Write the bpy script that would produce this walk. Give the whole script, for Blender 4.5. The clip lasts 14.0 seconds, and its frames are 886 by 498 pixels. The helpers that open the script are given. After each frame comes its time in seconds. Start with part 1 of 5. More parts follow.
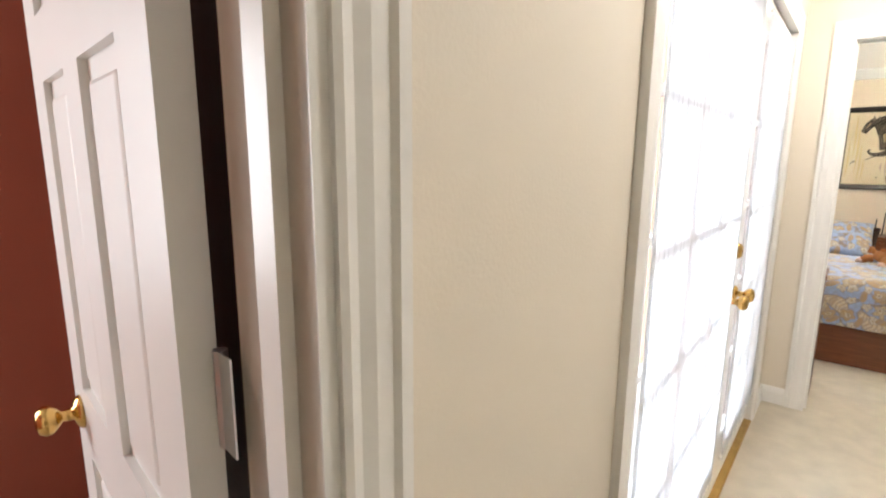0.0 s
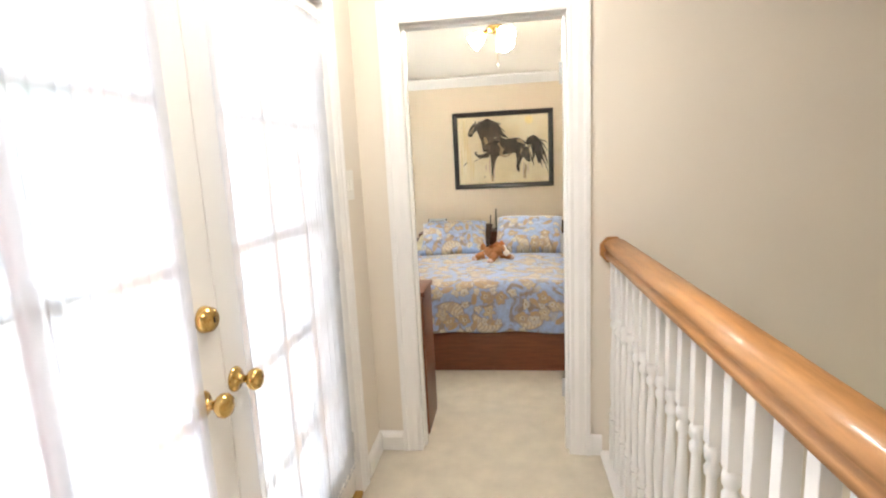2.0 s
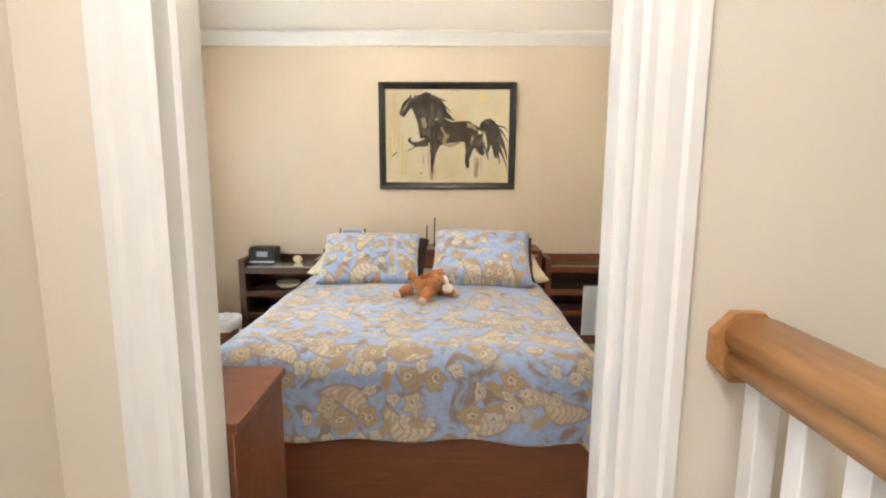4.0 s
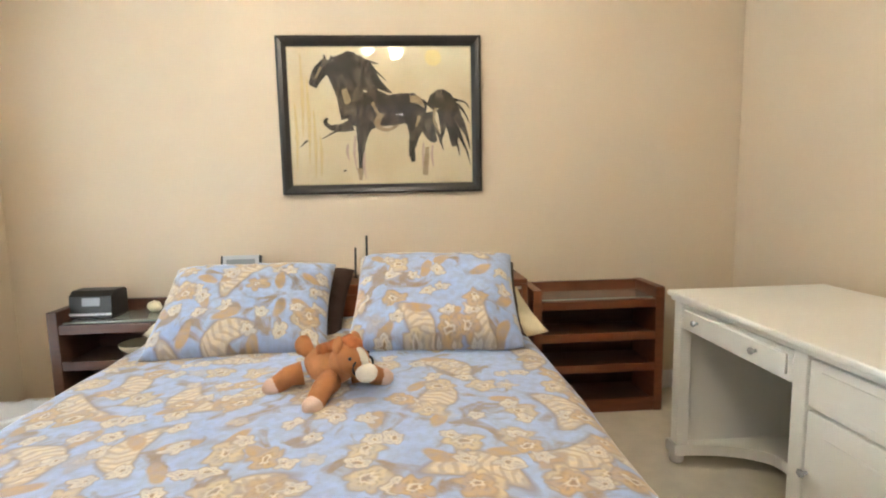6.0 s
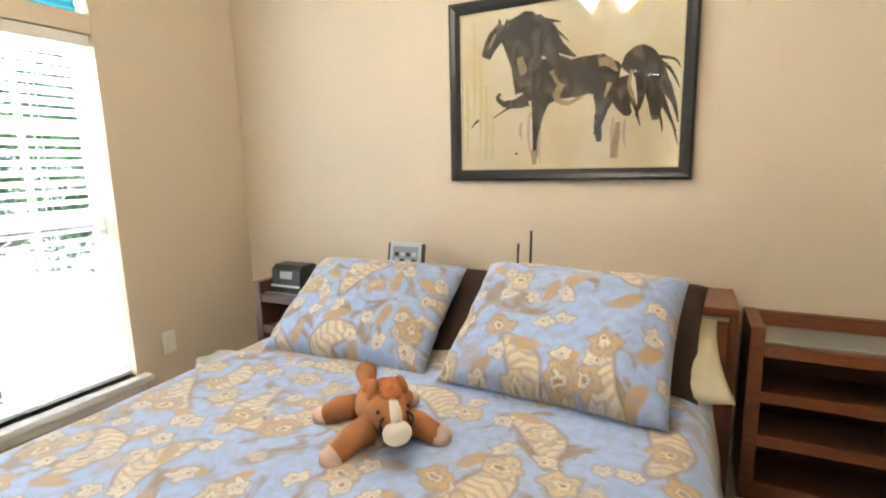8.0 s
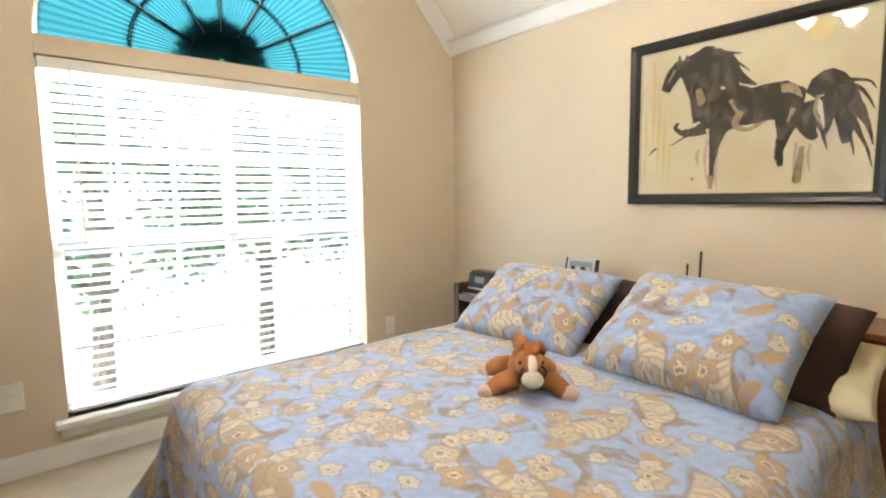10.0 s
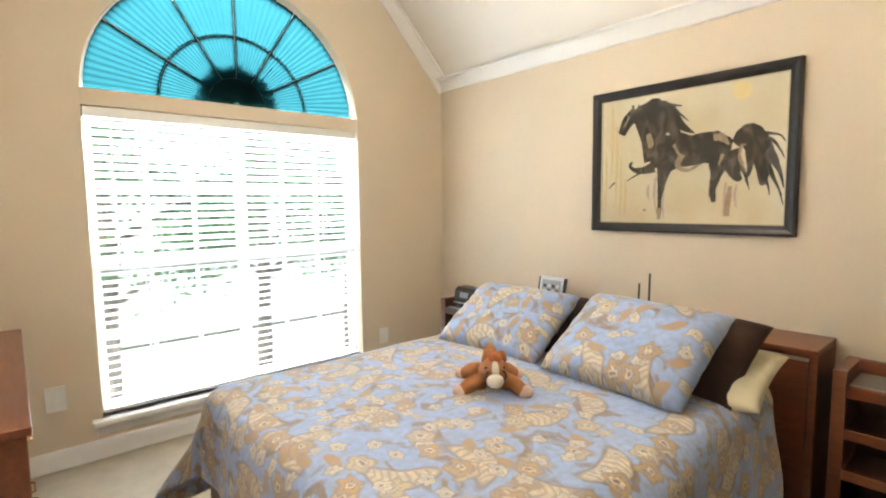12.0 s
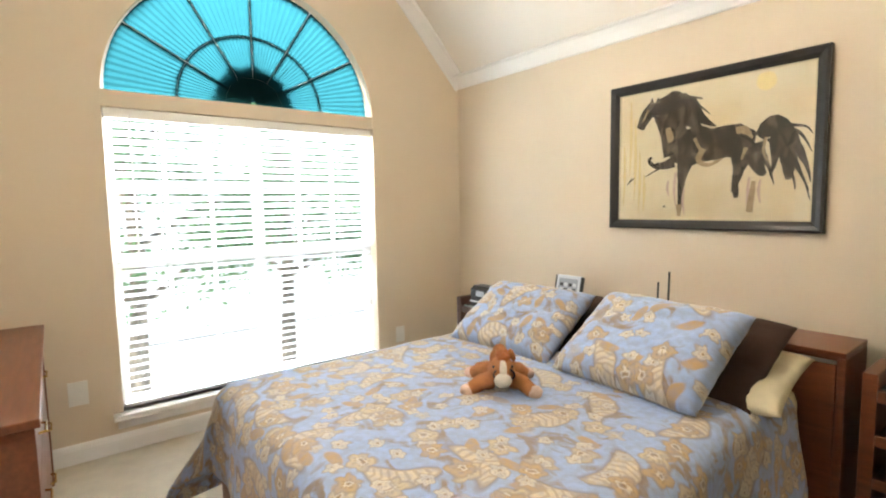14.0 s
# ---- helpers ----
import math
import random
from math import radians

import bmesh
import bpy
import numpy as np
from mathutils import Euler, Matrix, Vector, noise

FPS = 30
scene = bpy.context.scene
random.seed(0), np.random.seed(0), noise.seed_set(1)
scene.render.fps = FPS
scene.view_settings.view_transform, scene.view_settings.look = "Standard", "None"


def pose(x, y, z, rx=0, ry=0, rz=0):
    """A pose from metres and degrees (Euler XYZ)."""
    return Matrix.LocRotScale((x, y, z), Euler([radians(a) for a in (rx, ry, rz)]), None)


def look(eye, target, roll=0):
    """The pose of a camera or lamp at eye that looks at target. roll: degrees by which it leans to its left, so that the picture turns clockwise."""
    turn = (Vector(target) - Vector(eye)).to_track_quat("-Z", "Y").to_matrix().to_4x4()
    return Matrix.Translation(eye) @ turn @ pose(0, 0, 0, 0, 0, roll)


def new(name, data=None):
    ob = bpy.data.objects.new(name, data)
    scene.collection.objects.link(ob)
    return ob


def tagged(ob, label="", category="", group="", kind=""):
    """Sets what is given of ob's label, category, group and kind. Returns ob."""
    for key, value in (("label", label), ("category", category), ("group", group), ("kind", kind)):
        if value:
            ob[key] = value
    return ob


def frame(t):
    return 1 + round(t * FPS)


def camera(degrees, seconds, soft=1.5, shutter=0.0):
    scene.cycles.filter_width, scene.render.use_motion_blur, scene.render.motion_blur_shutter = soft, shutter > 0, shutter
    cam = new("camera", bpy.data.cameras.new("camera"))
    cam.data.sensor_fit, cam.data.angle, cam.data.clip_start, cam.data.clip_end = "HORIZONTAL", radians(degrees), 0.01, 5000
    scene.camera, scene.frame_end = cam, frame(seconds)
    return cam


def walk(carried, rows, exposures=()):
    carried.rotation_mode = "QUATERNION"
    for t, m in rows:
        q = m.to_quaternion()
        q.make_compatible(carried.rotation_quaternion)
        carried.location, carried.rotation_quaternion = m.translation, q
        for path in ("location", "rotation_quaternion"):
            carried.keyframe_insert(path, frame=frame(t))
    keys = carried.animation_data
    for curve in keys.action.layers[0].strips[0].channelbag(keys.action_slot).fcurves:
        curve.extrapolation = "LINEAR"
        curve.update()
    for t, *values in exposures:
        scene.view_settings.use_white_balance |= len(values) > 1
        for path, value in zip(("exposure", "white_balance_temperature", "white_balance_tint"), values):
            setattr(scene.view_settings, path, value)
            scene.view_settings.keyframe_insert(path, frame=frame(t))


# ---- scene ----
cam = camera(83.1, 14.0, soft=2.1)
PATH = [
    (0, (-0.142, -0.403, 1.427), (-1.391, 1.118, 1.068), 0.4),
    (0.5, (0.017, -0.353, 1.424), (-0.910, 1.383, 1.068), 1.6),
    (1, (0.112, 0.001, 1.432), (-0.500, 1.876, 1.102), -0.6),
    (1.5, (0.179, 0.403, 1.410), (-0.197, 2.342, 1.096), -2.2),
    (2, (0.219, 0.714, 1.407), (-0.039, 2.670, 1.079), -2.8),
    (2.5, (0.208, 1.091, 1.381), (0.036, 3.056, 1.053), -0.4),
    (3, (0.204, 1.468, 1.352), (0.101, 3.439, 1.026), 0.7),
    (5.5, (0.277, 3.200, 1.170), (0.365, 5.183, 0.923), -1.3),
    (6, (0.327, 3.447, 1.153), (0.455, 5.429, 0.921), -1.2),
    (6.5, (0.377, 3.698, 1.135), (0.487, 5.682, 0.907), -1.0),
    (7, (0.498, 3.896, 1.148), (0.403, 5.878, 0.896), -0.5),
    (7.5, (0.518, 3.896, 1.192), (0.208, 5.850, 0.896), -0.2),
    (8, (0.706, 3.896, 1.228), (-0.164, 5.665, 0.893), -1.3),
    (8.5, (0.756, 3.896, 1.181), (-0.466, 5.451, 0.882), -1.3),
    (9, (0.822, 3.846, 1.146), (-0.647, 5.178, 0.886), -0.3),
    (11.5, (1.357, 3.441, 1.312), (-0.169, 4.721, 1.130), -0.8),
    (12, (1.370, 3.442, 1.313), (-0.135, 4.747, 1.135), -0.7),
    (12.5, (1.363, 3.479, 1.295), (-0.143, 4.784, 1.131), -1.2),
    (13, (1.378, 3.494, 1.317), (-0.148, 4.773, 1.131), -1.3),
    (13.5, (1.384, 3.495, 1.307), (-0.162, 4.751, 1.126), -1.3),
    (14, (1.391, 3.506, 1.300), (-0.177, 4.735, 1.122), -1.0),
]
walk(cam, [(t, look(eye, aim, roll)) for t, eye, aim, roll in PATH], [(0.0, 1.68), (14.0, 1.68)])

# ---- world and large lights ----
world = bpy.data.worlds.new("sky")
scene.world = world
world.use_nodes = True
wn, wl = world.node_tree.nodes, world.node_tree.links
sky = wn.new("ShaderNodeTexSky")
sky.sky_type, sky.sun_disc = "NISHITA", False
sky.sun_elevation, sky.sun_rotation = radians(51), radians(182)
wn["Background"].inputs["Strength"].default_value = 0.15
wl.new(sky.outputs[0], wn["Background"].inputs["Color"])
sun = new("sun", bpy.data.lights.new("sun", "SUN"))
sun.data.energy, sun.data.angle, sun.data.color = 5.0, radians(0.6), (1, 0.95, 0.87)
sun.matrix_world = look((-0.3, -8, 10), (0, 0, 0))


def area_lamp(name, eye, aim, sx, sy, watts, colour):
    lamp = new(name, bpy.data.lights.new(name, "AREA"))
    lamp.data.shape, lamp.data.size, lamp.data.size_y = "RECTANGLE", sx, sy
    lamp.data.energy, lamp.data.color = watts, colour
    lamp.matrix_world = look(eye, aim)
    return lamp


# area lamp above stands in for sky light falling on the arched window
area_lamp("daylight_window", (-3.1, 4.59, 2.9), (-1.7, 4.59, 1.1), 2.4, 1.3, 520, (0.80, 0.90, 1.0))
# lamp added in an unseen opening to brighten the red walls
area_lamp("added_lamp_red_room", (-2.62, -1.35, 1.45), (-1.0, -1.0, 1.2), 0.85, 1.2, 12, (0.92, 0.95, 1.0))


# ---- materials ----
def rgb(c):
    return (*c, 1.0)


def material(name, colour, rough=0.5, metal=0.0, vary=0.06, scale=6.0, bump=0.1, fine=120.0, stretch=(1, 1, 1), second=None, coat=0.0):
    """A paint, wood, cloth or metal: two scales of variation in the colour, fine relief."""
    m = bpy.data.materials.new(name)
    m.use_nodes = True
    n, l = m.node_tree.nodes, m.node_tree.links
    b = n["Principled BSDF"]
    co = n.new("ShaderNodeTexCoord")
    mp = n.new("ShaderNodeMapping")
    mp.inputs["Scale"].default_value = stretch
    l.new(co.outputs["Object"], mp.inputs[0])
    big, small = n.new("ShaderNodeTexNoise"), n.new("ShaderNodeTexNoise")
    big.inputs["Scale"].default_value, small.inputs["Scale"].default_value = scale, fine
    big.inputs["Detail"].default_value, small.inputs["Detail"].default_value = 5, 3
    l.new(mp.outputs[0], big.inputs["Vector"])
    l.new(mp.outputs[0], small.inputs["Vector"])
    dark = second or tuple(max(0, c * (1 - 2.2 * vary)) for c in colour)
    mix = n.new("ShaderNodeMix")
    mix.data_type = "RGBA"
    mix.inputs[6].default_value, mix.inputs[7].default_value = rgb(dark), rgb(colour)
    add = n.new("ShaderNodeMath")
    add.operation = "MULTIPLY_ADD"
    add.inputs[1].default_value = 0.35
    l.new(small.outputs[0], add.inputs[0])
    ramp = n.new("ShaderNodeMapRange")
    ramp.inputs[1].default_value, ramp.inputs[2].default_value = 0.3, 0.7
    ramp.inputs[4].default_value = 0.75
    l.new(big.outputs[0], ramp.inputs[0])
    l.new(ramp.outputs[0], add.inputs[2])
    l.new(add.outputs[0], mix.inputs[0])
    l.new(mix.outputs[2], b.inputs["Base Color"])
    b.inputs["Roughness"].default_value, b.inputs["Metallic"].default_value = rough, metal
    b.inputs["Coat Weight"].default_value = coat
    if bump:
        bp = n.new("ShaderNodeBump")
        bp.inputs["Strength"].default_value, bp.inputs["Distance"].default_value = bump, 0.004
        l.new(small.outputs[0], bp.inputs["Height"])
        l.new(bp.outputs[0], b.inputs["Normal"])
    return m


M_WALL = material("beige_wall_paint", (0.68, 0.57, 0.43), 0.75, vary=0.03, scale=1.5, bump=0.12, fine=160)
M_HALL = material("cream_hall_paint", (0.73, 0.66, 0.56), 0.7, vary=0.03, scale=1.5, bump=0.12, fine=160)
M_RED = material("terracotta_wall_paint", (0.42, 0.13, 0.085), 0.7, vary=0.05, scale=2, bump=0.12, fine=160)
M_CEIL = material("ceiling_paint", (0.78, 0.73, 0.66), 0.85, vary=0.02, scale=2, bump=0.2, fine=90)
M_TRIM = material("white_trim_paint", (0.80, 0.78, 0.75), 0.35, vary=0.02, scale=4, bump=0.03)
M_CARPET = material("cream_carpet", (0.66, 0.59, 0.47), 0.95, vary=0.08, scale=9, bump=0.9, fine=420)
M_WOOD = material("red_brown_wood", (0.20, 0.060, 0.022), 0.38, vary=0.2, scale=7, bump=0.05, fine=60, stretch=(1, 9, 9), coat=0.2)
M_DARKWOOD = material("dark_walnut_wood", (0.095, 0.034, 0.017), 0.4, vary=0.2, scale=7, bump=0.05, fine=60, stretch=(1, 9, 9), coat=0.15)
M_OAK = material("oak_handrail_varnish", (0.52, 0.25, 0.085), 0.42, vary=0.16, scale=9, bump=0.05, fine=80, stretch=(9, 1, 9), coat=0.25)
M_BRASS = material("polished_brass", (0.72, 0.47, 0.16), 0.2, 1.0, vary=0.1, scale=20, bump=0.0)
M_STEEL = material("steel", (0.6, 0.6, 0.6), 0.3, 1.0, vary=0.05, scale=20, bump=0.0)
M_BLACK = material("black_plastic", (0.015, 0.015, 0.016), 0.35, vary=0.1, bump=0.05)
M_SILVER = material("silver_plastic", (0.55, 0.56, 0.58), 0.35, vary=0.03, bump=0.02)
M_FRAME = material("black_picture_frame", (0.018, 0.015, 0.014), 0.35, vary=0.2, scale=20, bump=0.2, fine=60)
M_DESK = material("white_lacquer", (0.80, 0.78, 0.72), 0.3, vary=0.02, scale=4, bump=0.02)
M_BROWN = material("dark_brown_cotton", (0.045, 0.020, 0.011), 0.9, vary=0.15, scale=8, bump=0.5, fine=500)
M_CREAM = material("cream_cotton", (0.70, 0.62, 0.42), 0.9, vary=0.06, scale=10, bump=0.4, fine=500)
M_BAG = material("white_bin_liner", (0.75, 0.76, 0.78), 0.35, vary=0.04, scale=14, bump=0.3, fine=30)
M_BIN = material("brown_bin_plastic", (0.17, 0.055, 0.025), 0.5, vary=0.1, bump=0.1)
M_PLATE = material("ivory_plastic", (0.78, 0.76, 0.70), 0.4, vary=0.02, bump=0.02)
M_WHITE = material("white_blind_slat", (0.85, 0.86, 0.86), 0.45, vary=0.02, bump=0.02)
M_BRICK = material("outdoor_brick", (0.50, 0.36, 0.28), 0.9, vary=0.2, scale=12, bump=0.6, fine=60)
M_GRASS = material("lawn", (0.07, 0.11, 0.035), 0.95, vary=0.2, scale=3, bump=0.8, fine=60)
M_BARK = material("bark", (0.30, 0.26, 0.21), 0.9, vary=0.25, scale=12, bump=0.9, fine=40)
M_FUR = material("orange_brown_plush", (0.50, 0.20, 0.07), 0.95, vary=0.14, scale=30, bump=1.0, fine=420)
M_GREYFACE = material("grey_face", (0.30, 0.31, 0.33), 0.5, vary=0.05, bump=0.02)
M_CONCRETE = material("pale_concrete", (0.52, 0.51, 0.48), 0.9, vary=0.08, scale=2, bump=0.4, fine=60)
M_CRYSTAL = material("glass_knob", (0.75, 0.75, 0.75), 0.1, 0.6, vary=0.05, bump=0.0)


def mixed(name, colour, parts, rough=0.6):
    """Thin cloth or glass: a mix of plain, see-through and light-passing shares."""
    m = bpy.data.materials.new(name)
    m.use_nodes = True
    n, l = m.node_tree.nodes, m.node_tree.links
    n.remove(n["Principled BSDF"])
    out = n["Material Output"]
    d, t, c = n.new("ShaderNodeBsdfDiffuse"), n.new("ShaderNodeBsdfTranslucent"), n.new("ShaderNodeBsdfTransparent")
    co, nz, mix = n.new("ShaderNodeTexCoord"), n.new("ShaderNodeTexNoise"), n.new("ShaderNodeMix")
    nz.inputs["Scale"].default_value = 14
    mix.data_type = "RGBA"
    mix.inputs[6].default_value = rgb(tuple(0.82 * v for v in colour))
    mix.inputs[7].default_value = rgb(colour)
    l.new(co.outputs["Object"], nz.inputs["Vector"])
    l.new(nz.outputs[0], mix.inputs[0])
    for s in (d, t):
        l.new(mix.outputs[2], s.inputs[0])
    a, b = n.new("ShaderNodeMixShader"), n.new("ShaderNodeMixShader")
    a.inputs[0].default_value = parts[1] / (parts[0] + parts[1])
    b.inputs[0].default_value = parts[2]
    l.new(d.outputs[0], a.inputs[1])
    l.new(t.outputs[0], a.inputs[2])
    l.new(a.outputs[0], b.inputs[1])
    l.new(c.outputs[0], b.inputs[2])
    l.new(b.outputs[0], out.inputs[0])
    return m


M_LEAF = mixed("foliage", (0.20, 0.33, 0.18), (0.5, 0.5, 0.0))
M_SHEER = mixed("white_sheer_curtain", (0.84, 0.86, 0.90), (0.45, 0.55, 0.30))
M_TEAL = mixed("teal_pleated_shade", (0.006, 0.032, 0.036), (0.3, 0.7, 0.0))

M_GLASS = bpy.data.materials.new("window_glass")
M_GLASS.use_nodes = True
gb = M_GLASS.node_tree.nodes["Principled BSDF"]
gb.inputs["Transmission Weight"].default_value, gb.inputs["Roughness"].default_value, gb.inputs["IOR"].default_value = 1.0, 0.0, 1.05

M_BULB = bpy.data.materials.new("lit_frosted_glass")
M_BULB.use_nodes = True
bb = M_BULB.node_tree.nodes["Principled BSDF"]
bb.inputs["Base Color"].default_value = (0.9, 0.88, 0.8, 1)
bb.inputs["Emission Color"].default_value = (1.0, 0.92, 0.78, 1)
bb.inputs["Emission Strength"].default_value = 42


def floral(name):
    """Blue cotton printed with cream blossoms, tan leaves and striped plumes, laid out in metres by UV."""
    m = bpy.data.materials.new(name)
    m.use_nodes = True
    n, l = m.node_tree.nodes, m.node_tree.links
    b = n["Principled BSDF"]
    uv = n.new("ShaderNodeUVMap")

    def math_(op, a, c=None, clamp=False):
        k = n.new("ShaderNodeMath")
        k.operation, k.use_clamp = op, clamp
        for i, v in enumerate((a, c)):
            if v is None:
                continue
            if isinstance(v, (int, float)):
                k.inputs[i].default_value = v
            else:
                l.new(v, k.inputs[i])
        return k.outputs[0]

    def warp(scale, amount):
        nz = n.new("ShaderNodeTexNoise")
        nz.inputs["Scale"].default_value = scale
        l.new(uv.outputs[0], nz.inputs["Vector"])
        mul = n.new("ShaderNodeVectorMath")
        mul.operation = "MULTIPLY_ADD"
        l.new(nz.outputs["Color"], mul.inputs[0])
        mul.inputs[1].default_value = (amount, amount, 0)
        l.new(uv.outputs[0], mul.inputs[2])
        return mul.outputs[0]

    def cells(scale, vec, shift):
        mp = n.new("ShaderNodeMapping")
        mp.inputs["Location"].default_value = (shift, shift * 0.7, 0)
        l.new(vec, mp.inputs[0])
        v = n.new("ShaderNodeTexVoronoi")
        v.voronoi_dimensions = "2D"
        v.inputs["Scale"].default_value = scale
        v.inputs["Randomness"].default_value = 0.75
        l.new(mp.outputs[0], v.inputs["Vector"])
        sub = n.new("ShaderNodeVectorMath")
        sub.operation = "SUBTRACT"
        l.new(mp.outputs[0], sub.inputs[0])
        l.new(v.outputs["Position"], sub.inputs[1])
        sep = n.new("ShaderNodeSeparateXYZ")
        l.new(sub.outputs[0], sep.inputs[0])
        hue = n.new("ShaderNodeSeparateColor")
        l.new(v.outputs["Color"], hue.inputs[0])
        ang = math_("ARCTAN2", sep.outputs[1], sep.outputs[0])
        rad = math_("SQRT", math_("ADD", math_("MULTIPLY", sep.outputs[0], sep.outputs[0]), math_("MULTIPLY", sep.outputs[1], sep.outputs[1])))
        return sep, rad, ang, hue

    def step(value, edge, soft):
        r = n.new("ShaderNodeMapRange")
        r.inputs[1].default_value, r.inputs[2].default_value = edge + soft, edge - soft
        l.new(value, r.inputs[0])
        return r.outputs[0]

    def over(base, colour, mask):
        k = n.new("ShaderNodeMix")
        k.data_type = "RGBA"
        if isinstance(base, tuple):
            k.inputs[6].default_value = rgb(base)
        else:
            l.new(base, k.inputs[6])
        k.inputs[7].default_value = rgb(colour)
        l.new(mask, k.inputs[0])
        return k.outputs[2]

    ground = n.new("ShaderNodeTexNoise")
    ground.inputs["Scale"].default_value = 9
    l.new(uv.outputs[0], ground.inputs["Vector"])
    col = over((0.25, 0.345, 0.58), (0.36, 0.46, 0.69), ground.outputs[0])
    # taupe shadow foliage in drifts
    drift = n.new("ShaderNodeTexNoise")
    drift.inputs["Scale"].default_value, drift.inputs["Detail"].default_value, drift.inputs["Distortion"].default_value = 8.0, 4.0, 1.6
    l.new(uv.outputs[0], drift.inputs["Vector"])
    col = over(col, (0.25, 0.185, 0.12), step(math_("SUBTRACT", 1.0, drift.outputs[0]), 0.425, 0.05))
    # striped plumes: long ellipses turned by each cell's own angle
    sep, rad, ang, hue = cells(3.4, warp(6, 0.05), 3.3)
    turn = math_("SUBTRACT", ang, math_("MULTIPLY", hue.outputs[0], 6.28))
    along, across = math_("MULTIPLY", rad, math_("COSINE", turn)), math_("MULTIPLY", rad, math_("SINE", turn))
    bend = math_("ADD", across, math_("MULTIPLY", math_("MULTIPLY", along, along), 4.0))
    oval = math_("SQRT", math_("ADD", math_("MULTIPLY", math_("MULTIPLY", along, along), 0.16), math_("MULTIPLY", bend, bend)))
    rib = math_("SINE", math_("ADD", math_("MULTIPLY", along, 260.0), math_("MULTIPLY", math_("ABSOLUTE", bend), -120.0)))
    plume = step(oval, 0.040, 0.004)
    col = over(col, (0.20, 0.13, 0.075), step(oval, 0.046, 0.006))
    col = over(col, (0.60, 0.49, 0.33), plume)
    col = over(col, (0.44, 0.34, 0.22), math_("MULTIPLY", plume, step(rib, -0.35, 0.4)))
    # tan leaves
    sep, rad, ang, hue = cells(7.5, warp(9, 0.03), 1.7)
    turn = math_("SUBTRACT", ang, math_("MULTIPLY", hue.outputs[1], 6.28))
    along, across = math_("MULTIPLY", rad, math_("COSINE", turn)), math_("MULTIPLY", rad, math_("SINE", turn))
    oval = math_("SQRT", math_("ADD", math_("MULTIPLY", math_("MULTIPLY", along, along), 0.2), math_("MULTIPLY", across, across)))
    col = over(col, (0.42, 0.275, 0.13), math_("MULTIPLY", step(oval, 0.019, 0.003), step(hue.outputs[2], 0.62, 0.02)))
    # blossoms with petals and a dark eye, in two sizes
    for scale, size, shift, share, petal in ((6.2, 0.040, 0.0, 0.55, (0.52, 0.41, 0.25)), (11.0, 0.024, 5.1, 0.6, (0.58, 0.51, 0.40)), (7.4, 0.037, 8.4, 0.45, (0.46, 0.31, 0.15))):
        sep, rad, ang, hue = cells(scale, warp(17, 0.055), shift)
        lobes = math_("ADD", 0.74, math_("MULTIPLY", math_("ABSOLUTE", math_("COSINE", math_("ADD", math_("MULTIPLY", ang, 2.5), math_("MULTIPLY", hue.outputs[0], 6.0)))), 0.34))
        q = math_("DIVIDE", math_("DIVIDE", rad, lobes), size)
        some = step(hue.outputs[1], share, 0.02)
        col = over(col, (0.27, 0.20, 0.14), math_("MULTIPLY", some, step(q, 1.12, 0.12)))
        col = over(col, petal, math_("MULTIPLY", some, step(q, 0.98, 0.12)))
        col = over(col, tuple(0.72 * v for v in petal), math_("MULTIPLY", some, math_("MULTIPLY", step(q, 0.62, 0.08), step(math_("SINE", math_("MULTIPLY", ang, 10.0)), 0.1, 0.4))))
        col = over(col, (0.62, 0.53, 0.38), math_("MULTIPLY", some, step(q, 0.38, 0.06)))
        col = over(col, (0.28, 0.18, 0.09), math_("MULTIPLY", some, step(q, 0.2, 0.06)))
    worn = n.new("ShaderNodeTexNoise")
    worn.inputs["Scale"].default_value, worn.inputs["Detail"].default_value = 38, 4
    l.new(uv.outputs[0], worn.inputs["Vector"])
    col = over(col, (0.25, 0.255, 0.31), math_("MULTIPLY", step(math_("SUBTRACT", 1.0, worn.outputs[0]), 0.5, 0.12), 0.42))
    l.new(col, b.inputs["Base Color"])
    b.inputs["Roughness"].default_value = 0.75
    b.inputs["Sheen Weight"].default_value = 0.25
    weave, bp = n.new("ShaderNodeTexNoise"), n.new("ShaderNodeBump")
    weave.inputs["Scale"].default_value = 35
    weave.inputs["Detail"].default_value = 6
    l.new(uv.outputs[0], weave.inputs["Vector"])
    bp.inputs["Strength"].default_value, bp.inputs["Distance"].default_value = 0.35, 0.008
    l.new(weave.outputs[0], bp.inputs["Height"])
    l.new(bp.outputs[0], b.inputs["Normal"])
    return m


M_FLORAL = floral("blue_floral_cotton")


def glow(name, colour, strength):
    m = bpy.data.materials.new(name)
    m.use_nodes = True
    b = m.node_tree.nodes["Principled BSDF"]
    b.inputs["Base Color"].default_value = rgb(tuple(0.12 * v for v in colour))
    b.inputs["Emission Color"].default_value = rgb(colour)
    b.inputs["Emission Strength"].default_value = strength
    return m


# even emission on flat backdrops, in place of bright outdoor light
M_SKYGLOW = glow("glowing_sky_sheet", (0.90, 0.97, 1.0), 0.50)
M_BALCONYGLOW = glow("glowing_sky_sheet_at_balcony", (0.93, 0.96, 1.0), 0.36)
# glow of the hall domes, which stay out of view
M_DOME = glow("unseen_lamp_glow", (1.0, 0.96, 0.92), 29.0)


